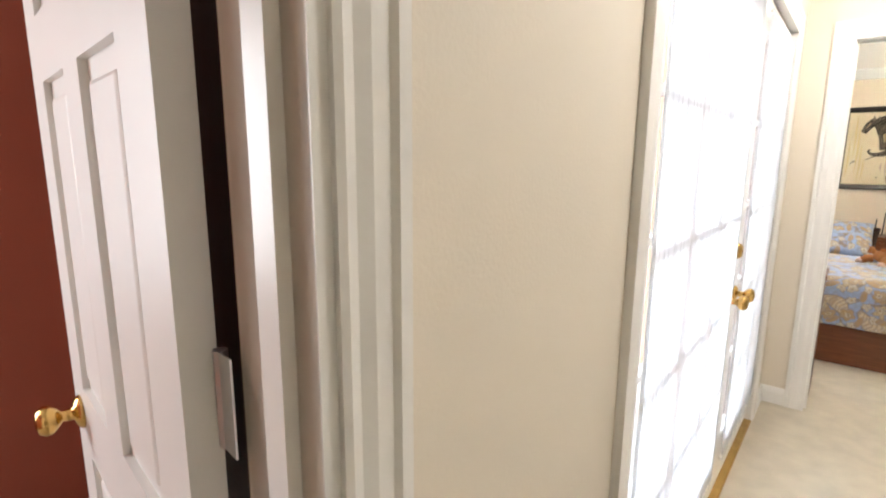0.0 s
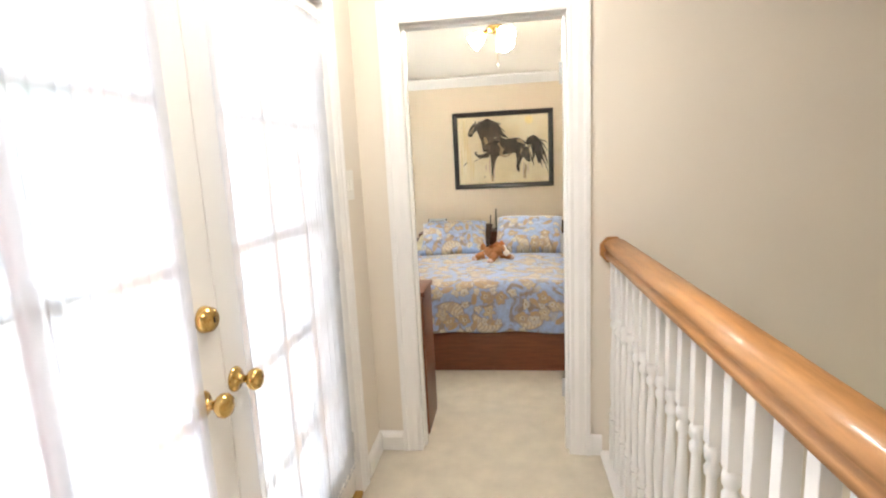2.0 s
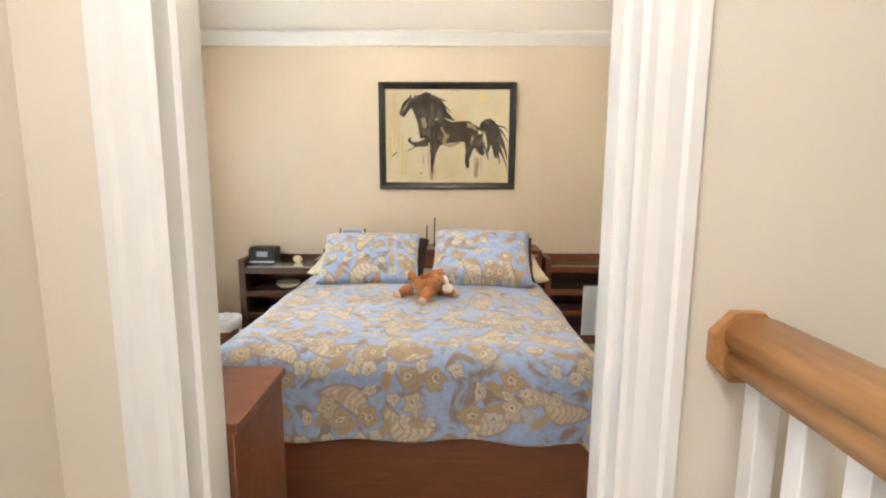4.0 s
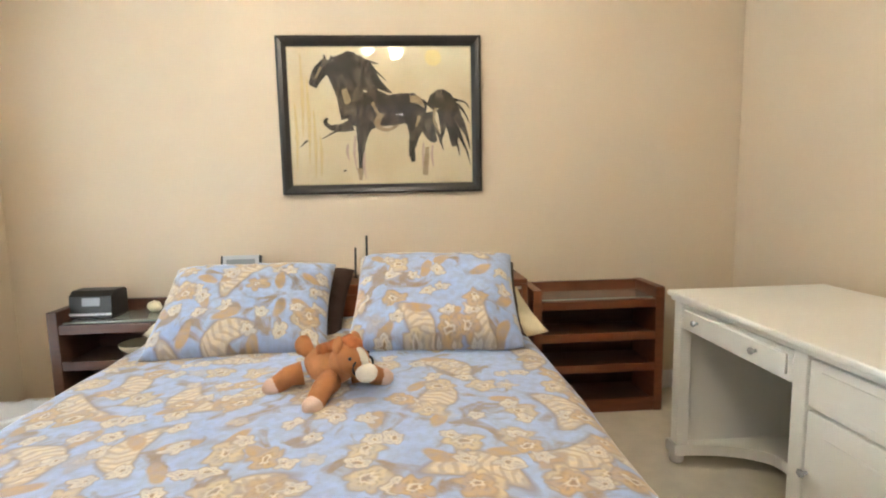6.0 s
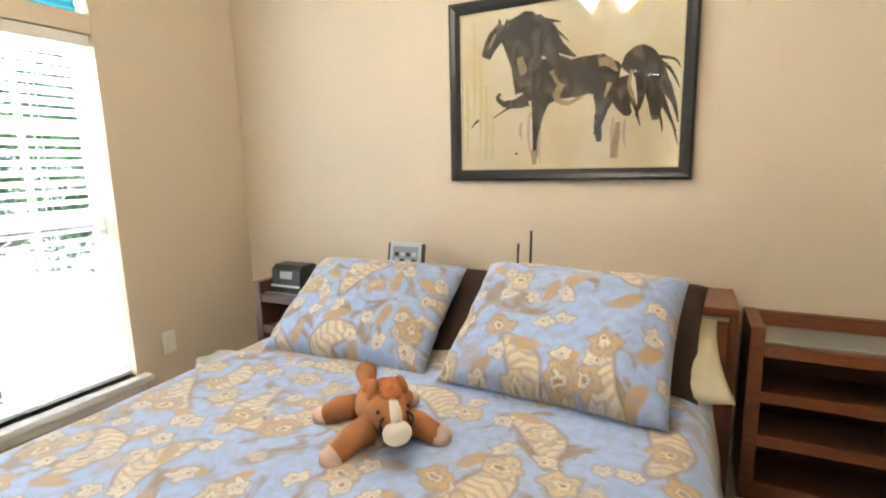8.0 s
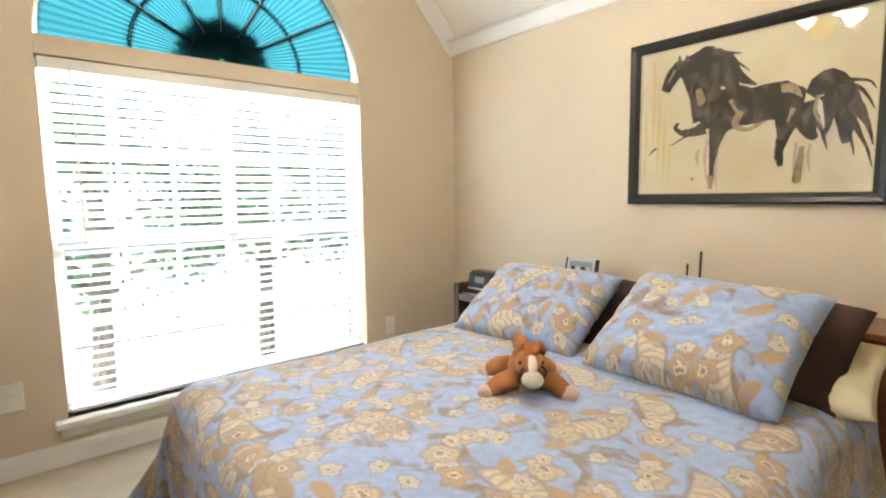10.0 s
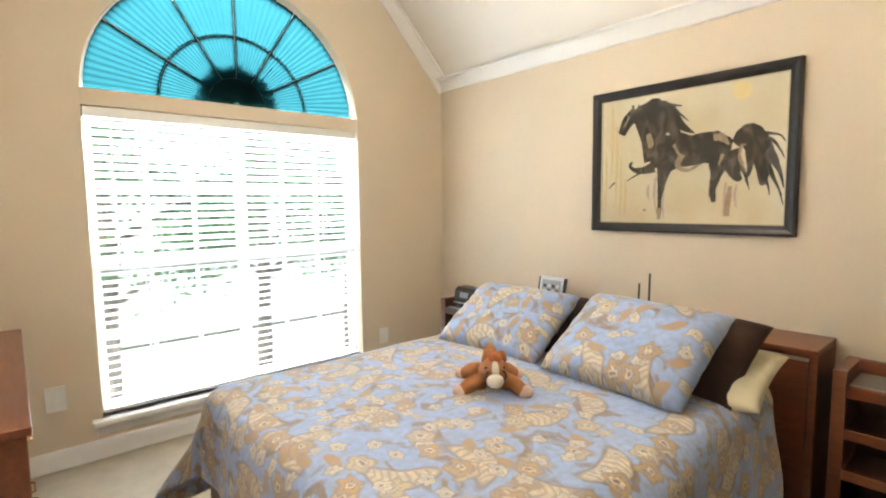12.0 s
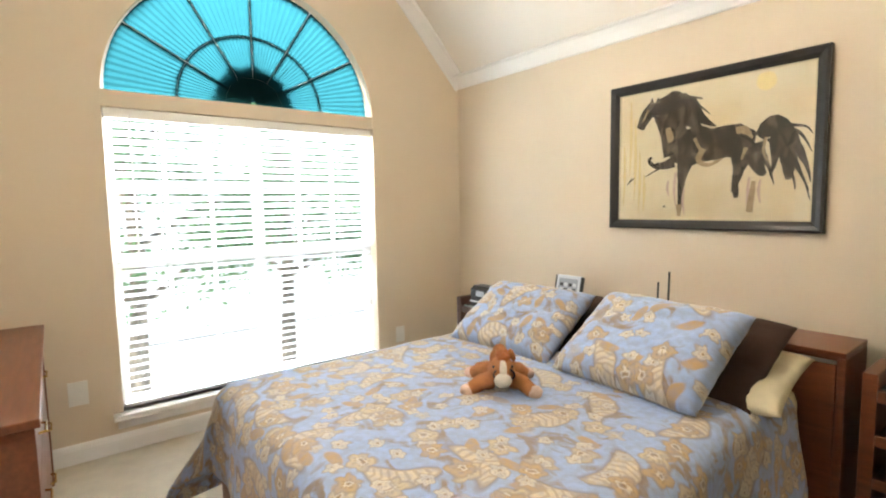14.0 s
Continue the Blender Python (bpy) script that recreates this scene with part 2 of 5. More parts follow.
# ---- building helpers ----
def part(name, bm, mat, parent=None, label="", smooth=False):
    me = bpy.data.meshes.new(name)
    bm.to_mesh(me)
    bm.free()
    if smooth:
        for p in me.polygons:
            p.use_smooth = True
    me.materials.append(mat)
    ob = new(name, me)
    if parent:
        ob.parent = parent
        ob.matrix_parent_inverse = parent.matrix_basis.inverted()
    if label:
        ob["label"] = label
    return ob


def thing(name, at, label, category, group="", kind=""):
    ob = new(name)
    ob.empty_display_size = 0.1
    ob.matrix_basis = Matrix.Translation(at)
    return tagged(ob, label, category, group, kind)


def box(bm, x0, x1, y0, y1, z0, z1, bevel=0.0):
    made = bmesh.ops.create_cube(bm, size=1, matrix=Matrix.LocRotScale(((x0 + x1) / 2, (y0 + y1) / 2, (z0 + z1) / 2), None, (abs(x1 - x0), abs(y1 - y0), abs(z1 - z0))))
    if bevel:
        edges = list({e for v in made["verts"] for e in v.link_edges})
        bmesh.ops.bevel(bm, geom=edges, offset=bevel, segments=2, affect="EDGES", profile=0.5)
    return bm


def boxes(*rows, bevel=0.0):
    bm = bmesh.new()
    for r in rows:
        box(bm, *r, bevel=bevel)
    return bm


def lathe(profile, m=None, seg=20):
    """A turned body from (radius, height) pairs, along z."""
    bm = bmesh.new()
    rings = []
    for r, z in profile:
        rings.append([bm.verts.new((r * math.cos(2 * math.pi * i / seg), r * math.sin(2 * math.pi * i / seg), z)) for i in range(seg)])
    for a, b in zip(rings, rings[1:]):
        for i in range(seg):
            bm.faces.new((a[i], a[(i + 1) % seg], b[(i + 1) % seg], b[i]))
    bm.faces.new(rings[0][::-1])
    bm.faces.new(rings[-1])
    if m:
        bm.transform(m)
    return bm


def prism(points, axis, a, b):
    """A flat outline pushed along an axis from a to b. Outline pairs are (y, z) for x, (x, z) for y, (x, y) for z."""
    bm = bmesh.new()

    def at(p, d):
        return {"x": (d, p[0], p[1]), "y": (p[0], d, p[1]), "z": (p[0], p[1], d)}[axis]

    lo, hi = [bm.verts.new(at(p, a)) for p in points], [bm.verts.new(at(p, b)) for p in points]
    bm.faces.new(lo)
    bm.faces.new(hi[::-1])
    k = len(points)
    for i in range(k):
        bm.faces.new((lo[i], hi[i], hi[(i + 1) % k], lo[(i + 1) % k]))
    bmesh.ops.recalc_face_normals(bm, faces=bm.faces)
    return bm


def tube(points, radius, seg=8):
    bm = bmesh.new()
    pts = [Vector(p) for p in points]
    rings = []
    for i, p in enumerate(pts):
        d = (pts[min(i + 1, len(pts) - 1)] - pts[max(i - 1, 0)]).normalized()
        q = d.to_track_quat("Z", "Y")
        r = radius[i] if isinstance(radius, (list, tuple)) else radius
        rings.append([bm.verts.new(p + q @ Vector((r * math.cos(2 * math.pi * k / seg), r * math.sin(2 * math.pi * k / seg), 0))) for k in range(seg)])
    for a, b in zip(rings, rings[1:]):
        for k in range(seg):
            bm.faces.new((a[k], a[(k + 1) % seg], b[(k + 1) % seg], b[k]))
    bm.faces.new(rings[0][::-1])
    bm.faces.new(rings[-1])
    return bm


def blob(centre, size, turn=(0, 0, 0), rough=0.0, seg=20):
    bm = bmesh.new()
    bmesh.ops.create_uvsphere(bm, u_segments=seg, v_segments=seg // 2 + 2, radius=1)
    for v in bm.verts:
        if rough:
            v.co *= 1 + rough * noise.noise(v.co * 2.3 + Vector(centre) * 9)
    bm.transform(Matrix.LocRotScale(centre, Euler([radians(a) for a in turn]), size))
    return bm


def join(*parts):
    out = bmesh.new()
    for p in parts:
        me = bpy.data.meshes.new("tmp")
        p.to_mesh(me)
        p.free()
        out.from_mesh(me)
        bpy.data.meshes.remove(me)
    return out


def structure(name, bm, mat, label, category):
    return tagged(part(name, bm, mat), label, category, kind="structure")


# ---- the rooms ----
WX, EX, NY, SY = -1.735, 2.15, 6.135, 3.12     # bedroom: window wall, desk wall, picture wall, door wall
HX = -0.45                                     # hall: french door wall
RIDGE = 3.05


def ceiling_height(y):
    return min(RIDGE, 2.29 + 1.05 * min(NY - y, y - SY))


structure("floor_bedroom", boxes((WX - 0.12, EX + 0.12, 3.06, NY + 0.12, -0.25, 0)), M_CARPET, "cream cut-pile bedroom carpet", "floor")
structure("floor_hall", boxes((HX - 0.12, 0.74, -1.9, 3.06, -0.25, 0)), M_CARPET, "cream cut-pile carpet on the landing", "floor")
structure("floor_stairwell", boxes((0.6, 2.6, -1.9, 3.0, -2.8, -2.7)), M_CARPET, "cream carpet at the foot of the stairwell", "floor")

# door wall between hall and bedroom
structure("wall_door", boxes((HX - 0.12, -0.25, 3.0, SY, 0, 2.5), (0.51, 2.6, 3.0, SY, -2.8, 2.5), (-0.25, 0.51, 3.0, SY, 2.05, 2.5)), M_HALL, "cream painted wall with the bedroom doorway", "wall")
structure("wall_door_outer", boxes((WX - 0.12, HX - 0.12, 3.0, SY, -0.3, 2.5)), M_BRICK, "brick outer wall beside the balcony", "wall")
structure("wall_lining", boxes((WX, -0.25, SY, SY + 0.012, 0, 2.5), (0.51, EX, SY, SY + 0.012, 0, 2.5), (-0.25, 0.51, SY, SY + 0.012, 2.05, 2.5)), M_WALL, "beige bedroom side of the door wall", "wall")
structure("wall_picture", boxes((WX - 0.12, EX + 0.12, NY, NY + 0.12, -0.25, 2.4)), M_WALL, "beige painted wall behind the bed", "wall")


def gable(x0, x1, y0, y1):
    outline = [(y0, -0.25), (y1, -0.25)]
    ys = [y1, y1 - 0.73 * (1 if y1 >= NY else 0), y0 + 0.73 * (1 if y0 <= SY else 0), y0]
    return prism(outline + [(y, ceiling_height(min(max(y, SY), NY)) + 0.03) for y in ys], "x", x0, x1)


structure("wall_desk", gable(EX, EX + 0.12, SY, NY), M_WALL, "beige painted wall beside the white desk", "wall")

WY0, WY1, SILL, SPRING, RISE = 3.75, 5.345, 0.215, 1.89, 0.775
WC, WR = (WY0 + WY1) / 2, (WY1 - WY0) / 2


def arch(y):
    return SPRING + RISE * math.sqrt(max(0, 1 - ((y - WC) / WR) ** 2))


def window_wall():
    rows = [(WX - 0.14, WX, SY, WY0, -0.25, SPRING), (WX - 0.14, WX, WY1, NY, -0.25, SPRING), (WX - 0.14, WX, WY0, WY1, -0.25, SILL)]
    bm = boxes(*rows)
    ys = sorted({SY, NY, 3.4, 3.6, 5.6, NY - 0.724, SY + 0.724} | {WC - WR * math.cos(math.pi * i / 40) for i in range(41)})
    for a, b in zip(ys, ys[1:]):
        za, zb = (arch(v) if WY0 - 1e-6 <= v <= WY1 + 1e-6 else SPRING for v in (a, b))
        p = prism([(a, za), (b, zb), (b, ceiling_height(b) + 0.03), (a, ceiling_height(a) + 0.03)], "x", WX - 0.14, WX)
        bm = join(bm, p)
    bmesh.ops.remove_doubles(bm, verts=bm.verts, dist=1e-5)
    return bm


structure("wall_window", window_wall(), M_WALL, "beige painted gable wall around the arched window", "wall")

ridge_a, ridge_b = SY + (RIDGE - 2.29) / 1.05, NY - (RIDGE - 2.29) / 1.05
structure("ceiling_bedroom", prism([(SY - 0.05, 2.24), (ridge_a, RIDGE), (ridge_b, RIDGE), (NY + 0.05, 2.24), (NY + 0.05, 2.4), (ridge_b, RIDGE + 0.12), (ridge_a, RIDGE + 0.12), (SY - 0.05, 2.4)], "x", WX - 0.2, EX + 0.2), M_CEIL, "cream vaulted bedroom ceiling", "ceiling")
structure("ceiling_hall", boxes((HX - 0.3, 2.7, -2.0, 3.06, 2.44, 2.54)), M_CEIL, "cream hall ceiling", "ceiling")


def crown(z_off=0.0):
    """Profile of the crown moulding: (out from the wall, down from the ceiling)."""
    return [(0, 0), (0.075, 0), (0.075, -0.012), (0.055, -0.02), (0.035, -0.045), (0.018, -0.075), (0.012, -0.09), (0, -0.095)]


bm = prism([(NY - a, 2.30 + b) for a, b in crown()], "x", WX, EX)
structure("trim_crown_picture", bm, M_TRIM, "white crown moulding above the picture wall", "crown moulding")


def raking(y0, y1):
    bm = bmesh.new()
    rings = []
    for y in (y0, y1):
        rings.append([bm.verts.new((WX + a, y, ceiling_height(y) + b * 1.35 + 0.004)) for a, b in crown()])
    k = len(rings[0])
    for i in range(k):
        bm.faces.new((rings[0][i], rings[0][(i + 1) % k], rings[1][(i + 1) % k], rings[1][i]))
    bmesh.ops.recalc_face_normals(bm, faces=bm.faces)
    return bm


structure("trim_crown_gable", join(raking(NY - 0.02, ridge_b), raking(ridge_b, ridge_a), raking(ridge_a, SY)), M_TRIM, "white crown moulding rising along the gable", "crown moulding")


def skirting(axis, wall, side, a, b, h=0.10):
    pr = [(0, 0), (0.016, 0), (0.016, h - 0.03), (0.012, h - 0.012), (0.005, h), (0, h)]
    return prism([(wall + side * p, q + 0.002) for p, q in pr], axis, a, b)


structure("baseboard_window", skirting("y", WX, 1, SY, NY), M_TRIM, "white baseboard under the window", "baseboard")
structure("baseboard_picture", skirting("x", NY, -1, WX, EX), M_TRIM, "white baseboard behind the bed", "baseboard")
structure("baseboard_desk", skirting("y", EX, -1, SY, NY), M_TRIM, "white baseboard behind the desk", "baseboard")
structure("baseboard_hall_door", join(skirting("x", 3.0, -1, HX, -0.327), skirting("x", 3.0, -1, 0.587, 0.64)), M_TRIM, "white baseboard beside the doorway", "baseboard")
structure("baseboard_hall", join(skirting("y", HX, 1, 2.755, 3.0), skirting("y", HX, 1, -0.09, 0.495)), M_TRIM, "white baseboard along the hall", "baseboard")

# hall walls: french door opening 0.565 to 2.66, red room's door opening -0.93 to -0.18
FY0, FY1, FZ = 0.565, 2.66, 2.05
structure("wall_hall", boxes((HX - 0.12, HX, -1.9, -0.93, -0.3, 2.5), (HX - 0.12, HX, -0.18, FY0, -0.3, 2.5), (HX - 0.12, HX, FY1, 3.0, -0.3, 2.5), (HX - 0.12, HX, -0.93, -0.18, 2.05, 2.5), (HX - 0.12, HX, FY0, FY1, FZ, 2.5), (HX - 0.12, HX, FY0, FY1, -0.3, 0)), M_HALL, "cream painted hall wall with french doors", "wall")
structure("wall_stairwell_east", boxes((2.5, 2.6, -1.9, 3.0, -2.8, 2.5)), M_HALL, "cream painted stairwell wall", "wall")
structure("wall_hall_south", boxes((HX - 0.12, 2.6, -2.0, -1.9, -2.8, 2.5)), M_HALL, "cream painted end wall of the hall", "wall")
structure("wall_landing_edge", boxes((0.74, 0.76, -1.9, 3.0, -0.3, 0.0)), M_TRIM, "white fascia below the landing's edge", "trim")
# west wall holds an unseen opening, added for the red room's lamp
structure("wall_red_room", boxes((-2.6, -2.5, -0.85, 0.4, 0, 2.5), (-2.6, -2.5, -2.0, -1.85, 0, 2.5), (-2.6, -2.5, -1.85, -0.85, 0, 0.8), (-2.6, -2.5, -1.85, -0.85, 2.1, 2.5), (-2.5, HX - 0.12, -2.0, -1.9, 0, 2.5), (-2.5, HX - 0.12, 0.35, 0.45, 0, 2.5)), M_RED, "terracotta red walls of the room off the hall", "wall")
structure("floor_red_room", boxes((-2.6, HX - 0.12, -2.0, 0.45, -0.25, -0.002)), M_CARPET, "cream carpet of the red room", "floor")
structure("ceiling_red_room", boxes((-2.6, HX - 0.3, -2.0, 0.45, 2.44, 2.54)), M_CEIL, "cream ceiling of the red room", "ceiling")


def casing_profile(w=0.072, d=0.018):
    return [(0, 0), (w, 0), (w, d), (w * 0.8, d), (w * 0.72, d * 0.7), (w * 0.45, d * 0.75), (w * 0.25, d * 0.5), (w * 0.1, d * 0.6), (0, d * 0.45)]


def frame_trim(a0, a1, top, axis, wall, side, w=0.072):
    """Moulded casing round three sides of an opening in a wall across the given axis."""
    bm = bmesh.new()
    pr = casing_profile(w)
    # corner stations: foot, mitred head, mitred head, foot
    st = [((a0, 0.0), (-1, 0)), ((a0, top), (-1, 1)), ((a1, top), (1, 1)), ((a1, 0.0), (1, 0))]
    rings = []
    for (p, q), (dp, dq) in st:
        ring = []
        for o, h in pr:
            u, z, n = p + dp * o, q + dq * o, wall + side * h
            ring.append(bm.verts.new((u, n, z) if axis == "y" else (n, u, z)))
        rings.append(ring)
    k = len(pr)
    for r0, r1 in zip(rings, rings[1:]):
        for i in range(k):
            bm.faces.new((r0[i], r0[(i + 1) % k], r1[(i + 1) % k], r1[i]))
    bm.faces.new(rings[0])
    bm.faces.new(rings[-1][::-1])
    bmesh.ops.recalc_face_normals(bm, faces=bm.faces)
    return bm


structure("trim_bedroom_door", join(frame_trim(-0.23, 0.49, 2.03, "y", 3.0, -1, 0.095), frame_trim(-0.23, 0.49, 2.03, "y", SY + 0.012, 1), boxes((-0.25, -0.23, 2.998, SY + 0.014, 0, 2.03), (0.49, 0.51, 2.998, SY + 0.014, 0, 2.03), (-0.25, 0.51, 2.998, SY + 0.014, 2.03, 2.05), (-0.232, -0.218, 3.04, 3.075, 0, 2.03), (0.478, 0.492, 3.04, 3.075, 0, 2.03), (-0.218, 0.478, 3.04, 3.075, 2.018, 2.032))), M_TRIM, "white moulded casing of the bedroom doorway", "door frame")
structure("trim_french_doors", join(frame_trim(FY0 + 0.02, FY1 - 0.02, 2.03, "x", HX, 1, 0.085), boxes((HX - 0.122, HX + 0.002, FY0, FY0 + 0.02, 0, 2.03), (HX - 0.122, HX + 0.002, FY1 - 0.02, FY1, 0, 2.03), (HX - 0.122, HX + 0.002, FY0, FY1, 2.03, 2.05))), M_TRIM, "white moulded casing of the french doors", "door frame")
structure("trim_threshold", boxes((HX - 0.12, HX + 0.012, FY0 + 0.02, FY1 - 0.02, 0.0, 0.02), bevel=0.005), M_BRASS, "brass threshold under the french doors", "threshold")
structure("trim_red_room_door", join(frame_trim(-0.91, -0.163, 2.03, "x", HX, 1, 0.072), boxes((HX - 0.118, HX + 0.002, -0.18, -0.163, 0, 2.03), (HX - 0.125, HX + 0.002, -0.93, -0.91, 0, 2.03), (HX - 0.125, HX + 0.002, -0.93, -0.18, 2.03, 2.05), (HX - 0.06, HX - 0.03, -0.194, -0.179, 0, 2.03))), M_TRIM, "white moulded casing of the red room's door", "door frame")


# ---- landing rail ----
def baluster_mesh():
    bm = boxes((-0.017, 0.017, -0.017, 0.017, 0.0, 0.20), (-0.017, 0.017, -0.017, 0.017, 0.72, 0.945), bevel=0.002)
    turned = lathe([(0.016, 0.20), (0.020, 0.21), (0.020, 0.225), (0.013, 0.235), (0.019, 0.25), (0.013, 0.265), (0.015, 0.30), (0.019, 0.40), (0.018, 0.48), (0.012, 0.60), (0.0115, 0.635), (0.018, 0.645), (0.019, 0.66), (0.012, 0.672), (0.019, 0.685), (0.020, 0.70), (0.016, 0.72)], seg=12)
    return join(bm, turned)


def landing_rail():
    t = thing("balustrade", (0.68, 2.1, 0), "white turned balusters under a varnished oak handrail", "railing")
    pr = [(-0.031, 0), (-0.031, 0.014), (-0.024, 0.022), (-0.033, 0.034), (-0.033, 0.048), (-0.024, 0.06), (-0.008, 0.066), (0.008, 0.066), (0.024, 0.06), (0.033, 0.048), (0.033, 0.034), (0.024, 0.022), (0.031, 0.014), (0.031, 0)]
    part("handrail", prism([(0.692 + 1.5 * a, 0.972 + 1.25 * b) for a, b in pr], "y", 1.20, 2.982), M_OAK, t, "varnished oak handrail", True)
    oct_ = [(0.68 + 0.058 * math.cos(math.pi / 8 + i * math.pi / 4), 1.003 + 0.062 * math.sin(math.pi / 8 + i * math.pi / 4)) for i in range(8)]
    part("rosette", prism(oct_, "y", 2.978, 2.998), M_OAK, t, "eight-sided oak wall rosette")
    part("newel", boxes((0.638, 0.732, 1.11, 1.205, 0, 1.025), bevel=0.012), M_OAK, t, "oak newel post")
    part("shoe_rail", boxes((0.63, 0.74, 1.21, 2.998, 0.0, 0.022), bevel=0.004), M_TRIM, t, "white shoe rail on the landing's edge")
    me = None
    y = 2.93
    while y > 1.26:
        if me is None:
            b = part("baluster", baluster_mesh(), M_TRIM, t, "white turned wooden baluster", True)
            me = b.data
            for p in me.polygons:
                p.use_smooth = len(p.vertices) == 4 and abs(p.normal.z) > 0.02
        else:
            b = new("baluster", me)
            b.parent, b["label"] = t, "white turned wooden baluster"
            b.matrix_parent_inverse = t.matrix_basis.inverted()
        b.location = (0.68, y, 0.02)
        y -= 0.098
    return t


landing_rail()


# ---- doors ----
def knob_profile(s=1.0):
    return [(0.032 * s, 0.0), (0.032 * s, 0.004), (0.026 * s, 0.010), (0.012 * s, 0.014), (0.010 * s, 0.032), (0.018 * s, 0.038), (0.027 * s, 0.048), (0.028 * s, 0.058), (0.022 * s, 0.068), (0.008 * s, 0.072)]


def french_leaf(name, y0, y1, handle):
    x = HX - 0.065
    t = thing(name, (x, (y0 + y1) / 2, 0.02), "white glazed french door behind a sheer curtain", "door", "french doors", "structure")
    z0, z1 = 0.024, 2.022
    st = 0.105
    part("frame", boxes((x, x + 0.045, y0, y0 + st, z0, z1), (x, x + 0.045, y1 - st, y1, z0, z1), (x, x + 0.045, y0 + st, y1 - st, z0, z0 + 0.24), (x, x + 0.045, y0 + st, y1 - st, z1 - 0.12, z1), bevel=0.003), M_TRIM, t)
    a, b, lo, hi = y0 + st, y1 - st, z0 + 0.24, z1 - 0.12
    for i in (1, 2):
        y = a + (b - a) * i / 3
        part("muntin", boxes((x + 0.008, x + 0.037, y - 0.011, y + 0.011, lo, hi), bevel=0.004), M_TRIM, t)
    for i in range(1, 5):
        z = lo + (hi - lo) * i / 5
        part("muntin", boxes((x + 0.01, x + 0.035, a, b, z - 0.011, z + 0.011), bevel=0.004), M_TRIM, t)
    for i in range(3):
        for j in range(5):
            g = part("pane", boxes((x + 0.02, x + 0.024, a + (b - a) * i / 3 + 0.012, a + (b - a) * (i + 1) / 3 - 0.012, lo + (hi - lo) * j / 5 + 0.012, lo + (hi - lo) * (j + 1) / 5 - 0.012)), M_GLASS, t)
            g.visible_shadow = False
    for z in (0.25, 1.05, 1.8):
        yy = y0 + 0.004 if handle > 0 else y1 - 0.004
        part("hinge", lathe([(0.006, z - 0.045), (0.006, z + 0.045)], Matrix.Translation((x + 0.049, yy, 0)), 10), M_STEEL, t)
    turn = Matrix.Rotation(radians(90), 4, "Y")
    hy = y1 - 0.055 if handle > 0 else y0 + 0.055
    k = part("knob", lathe(knob_profile(), Matrix.Translation((x + 0.045, hy - 0.045 if handle > 0 else y0 + 0.036, 0.905)) @ turn), M_BRASS, t, "brass door knob", True)
    if handle > 0:
        d = part("deadbolt", lathe([(0.031, 0), (0.031, 0.006), (0.027, 0.022), (0.022, 0.024), (0.021, 0.027)], Matrix.Translation((x + 0.045, hy, 1.09)) @ turn, 24), M_BRASS, t, "brass deadbolt", True)
        part("keyhole", boxes((x + 0.072, x + 0.0735, hy - 0.0015, hy + 0.0015, 1.083, 1.097)), M_BLACK, d)
    # gathered curtain between two rods
    c = thing("sheer_curtain", (x + 0.06, (y0 + y1) / 2, lo), "white gathered sheer curtain on two rods", "curtain", "french door curtains")
    bm = bmesh.new()
    nu, nv = 220, 24
    if handle > 0:
        c0, c1 = y0 + 0.06, y1 - 0.115
    else:
        c0, c1 = y0 + 0.07, y1 - 0.04
    grid = []
    for i in range(nu + 1):
        u = i / nu
        row = []
        for j in range(nv + 1):
            v = j / nv
            ph = 2 * math.pi * u * 30 + 2.2 * noise.noise(Vector((u * 9, v * 0.8, y0)))
            amp = 0.006 + 0.004 * noise.noise(Vector((u * 14, 3, y0)))
            row.append(bm.verts.new((x + 0.062 + amp * math.sin(ph) + 0.003 * noise.noise(Vector((u * 30, v * 3, 0))), c0 + (c1 - c0) * u + 0.004 * math.sin(ph * 0.5 + v), lo - 0.10 + (hi - lo + 0.17) * v)))
        grid.append(row)
    for i in range(nu):
        for j in range(nv):
            bm.faces.new((grid[i][j], grid[i + 1][j], grid[i + 1][j + 1], grid[i][j + 1]))
    part("cloth", bm, M_SHEER, c, "", True)
    for z in (lo - 0.085, hi + 0.055):
        part("rod", tube([(x + 0.062, c0 - 0.02, z), (x + 0.062, c1 + 0.02, z)], 0.006), M_TRIM, c, "thin white curtain rod")


FM = 1.785
french_leaf("door_french", FY0 + 0.023, FM - 0.002, 1)
french_leaf("door_french", FM + 0.002, FY1 - 0.023, -1)


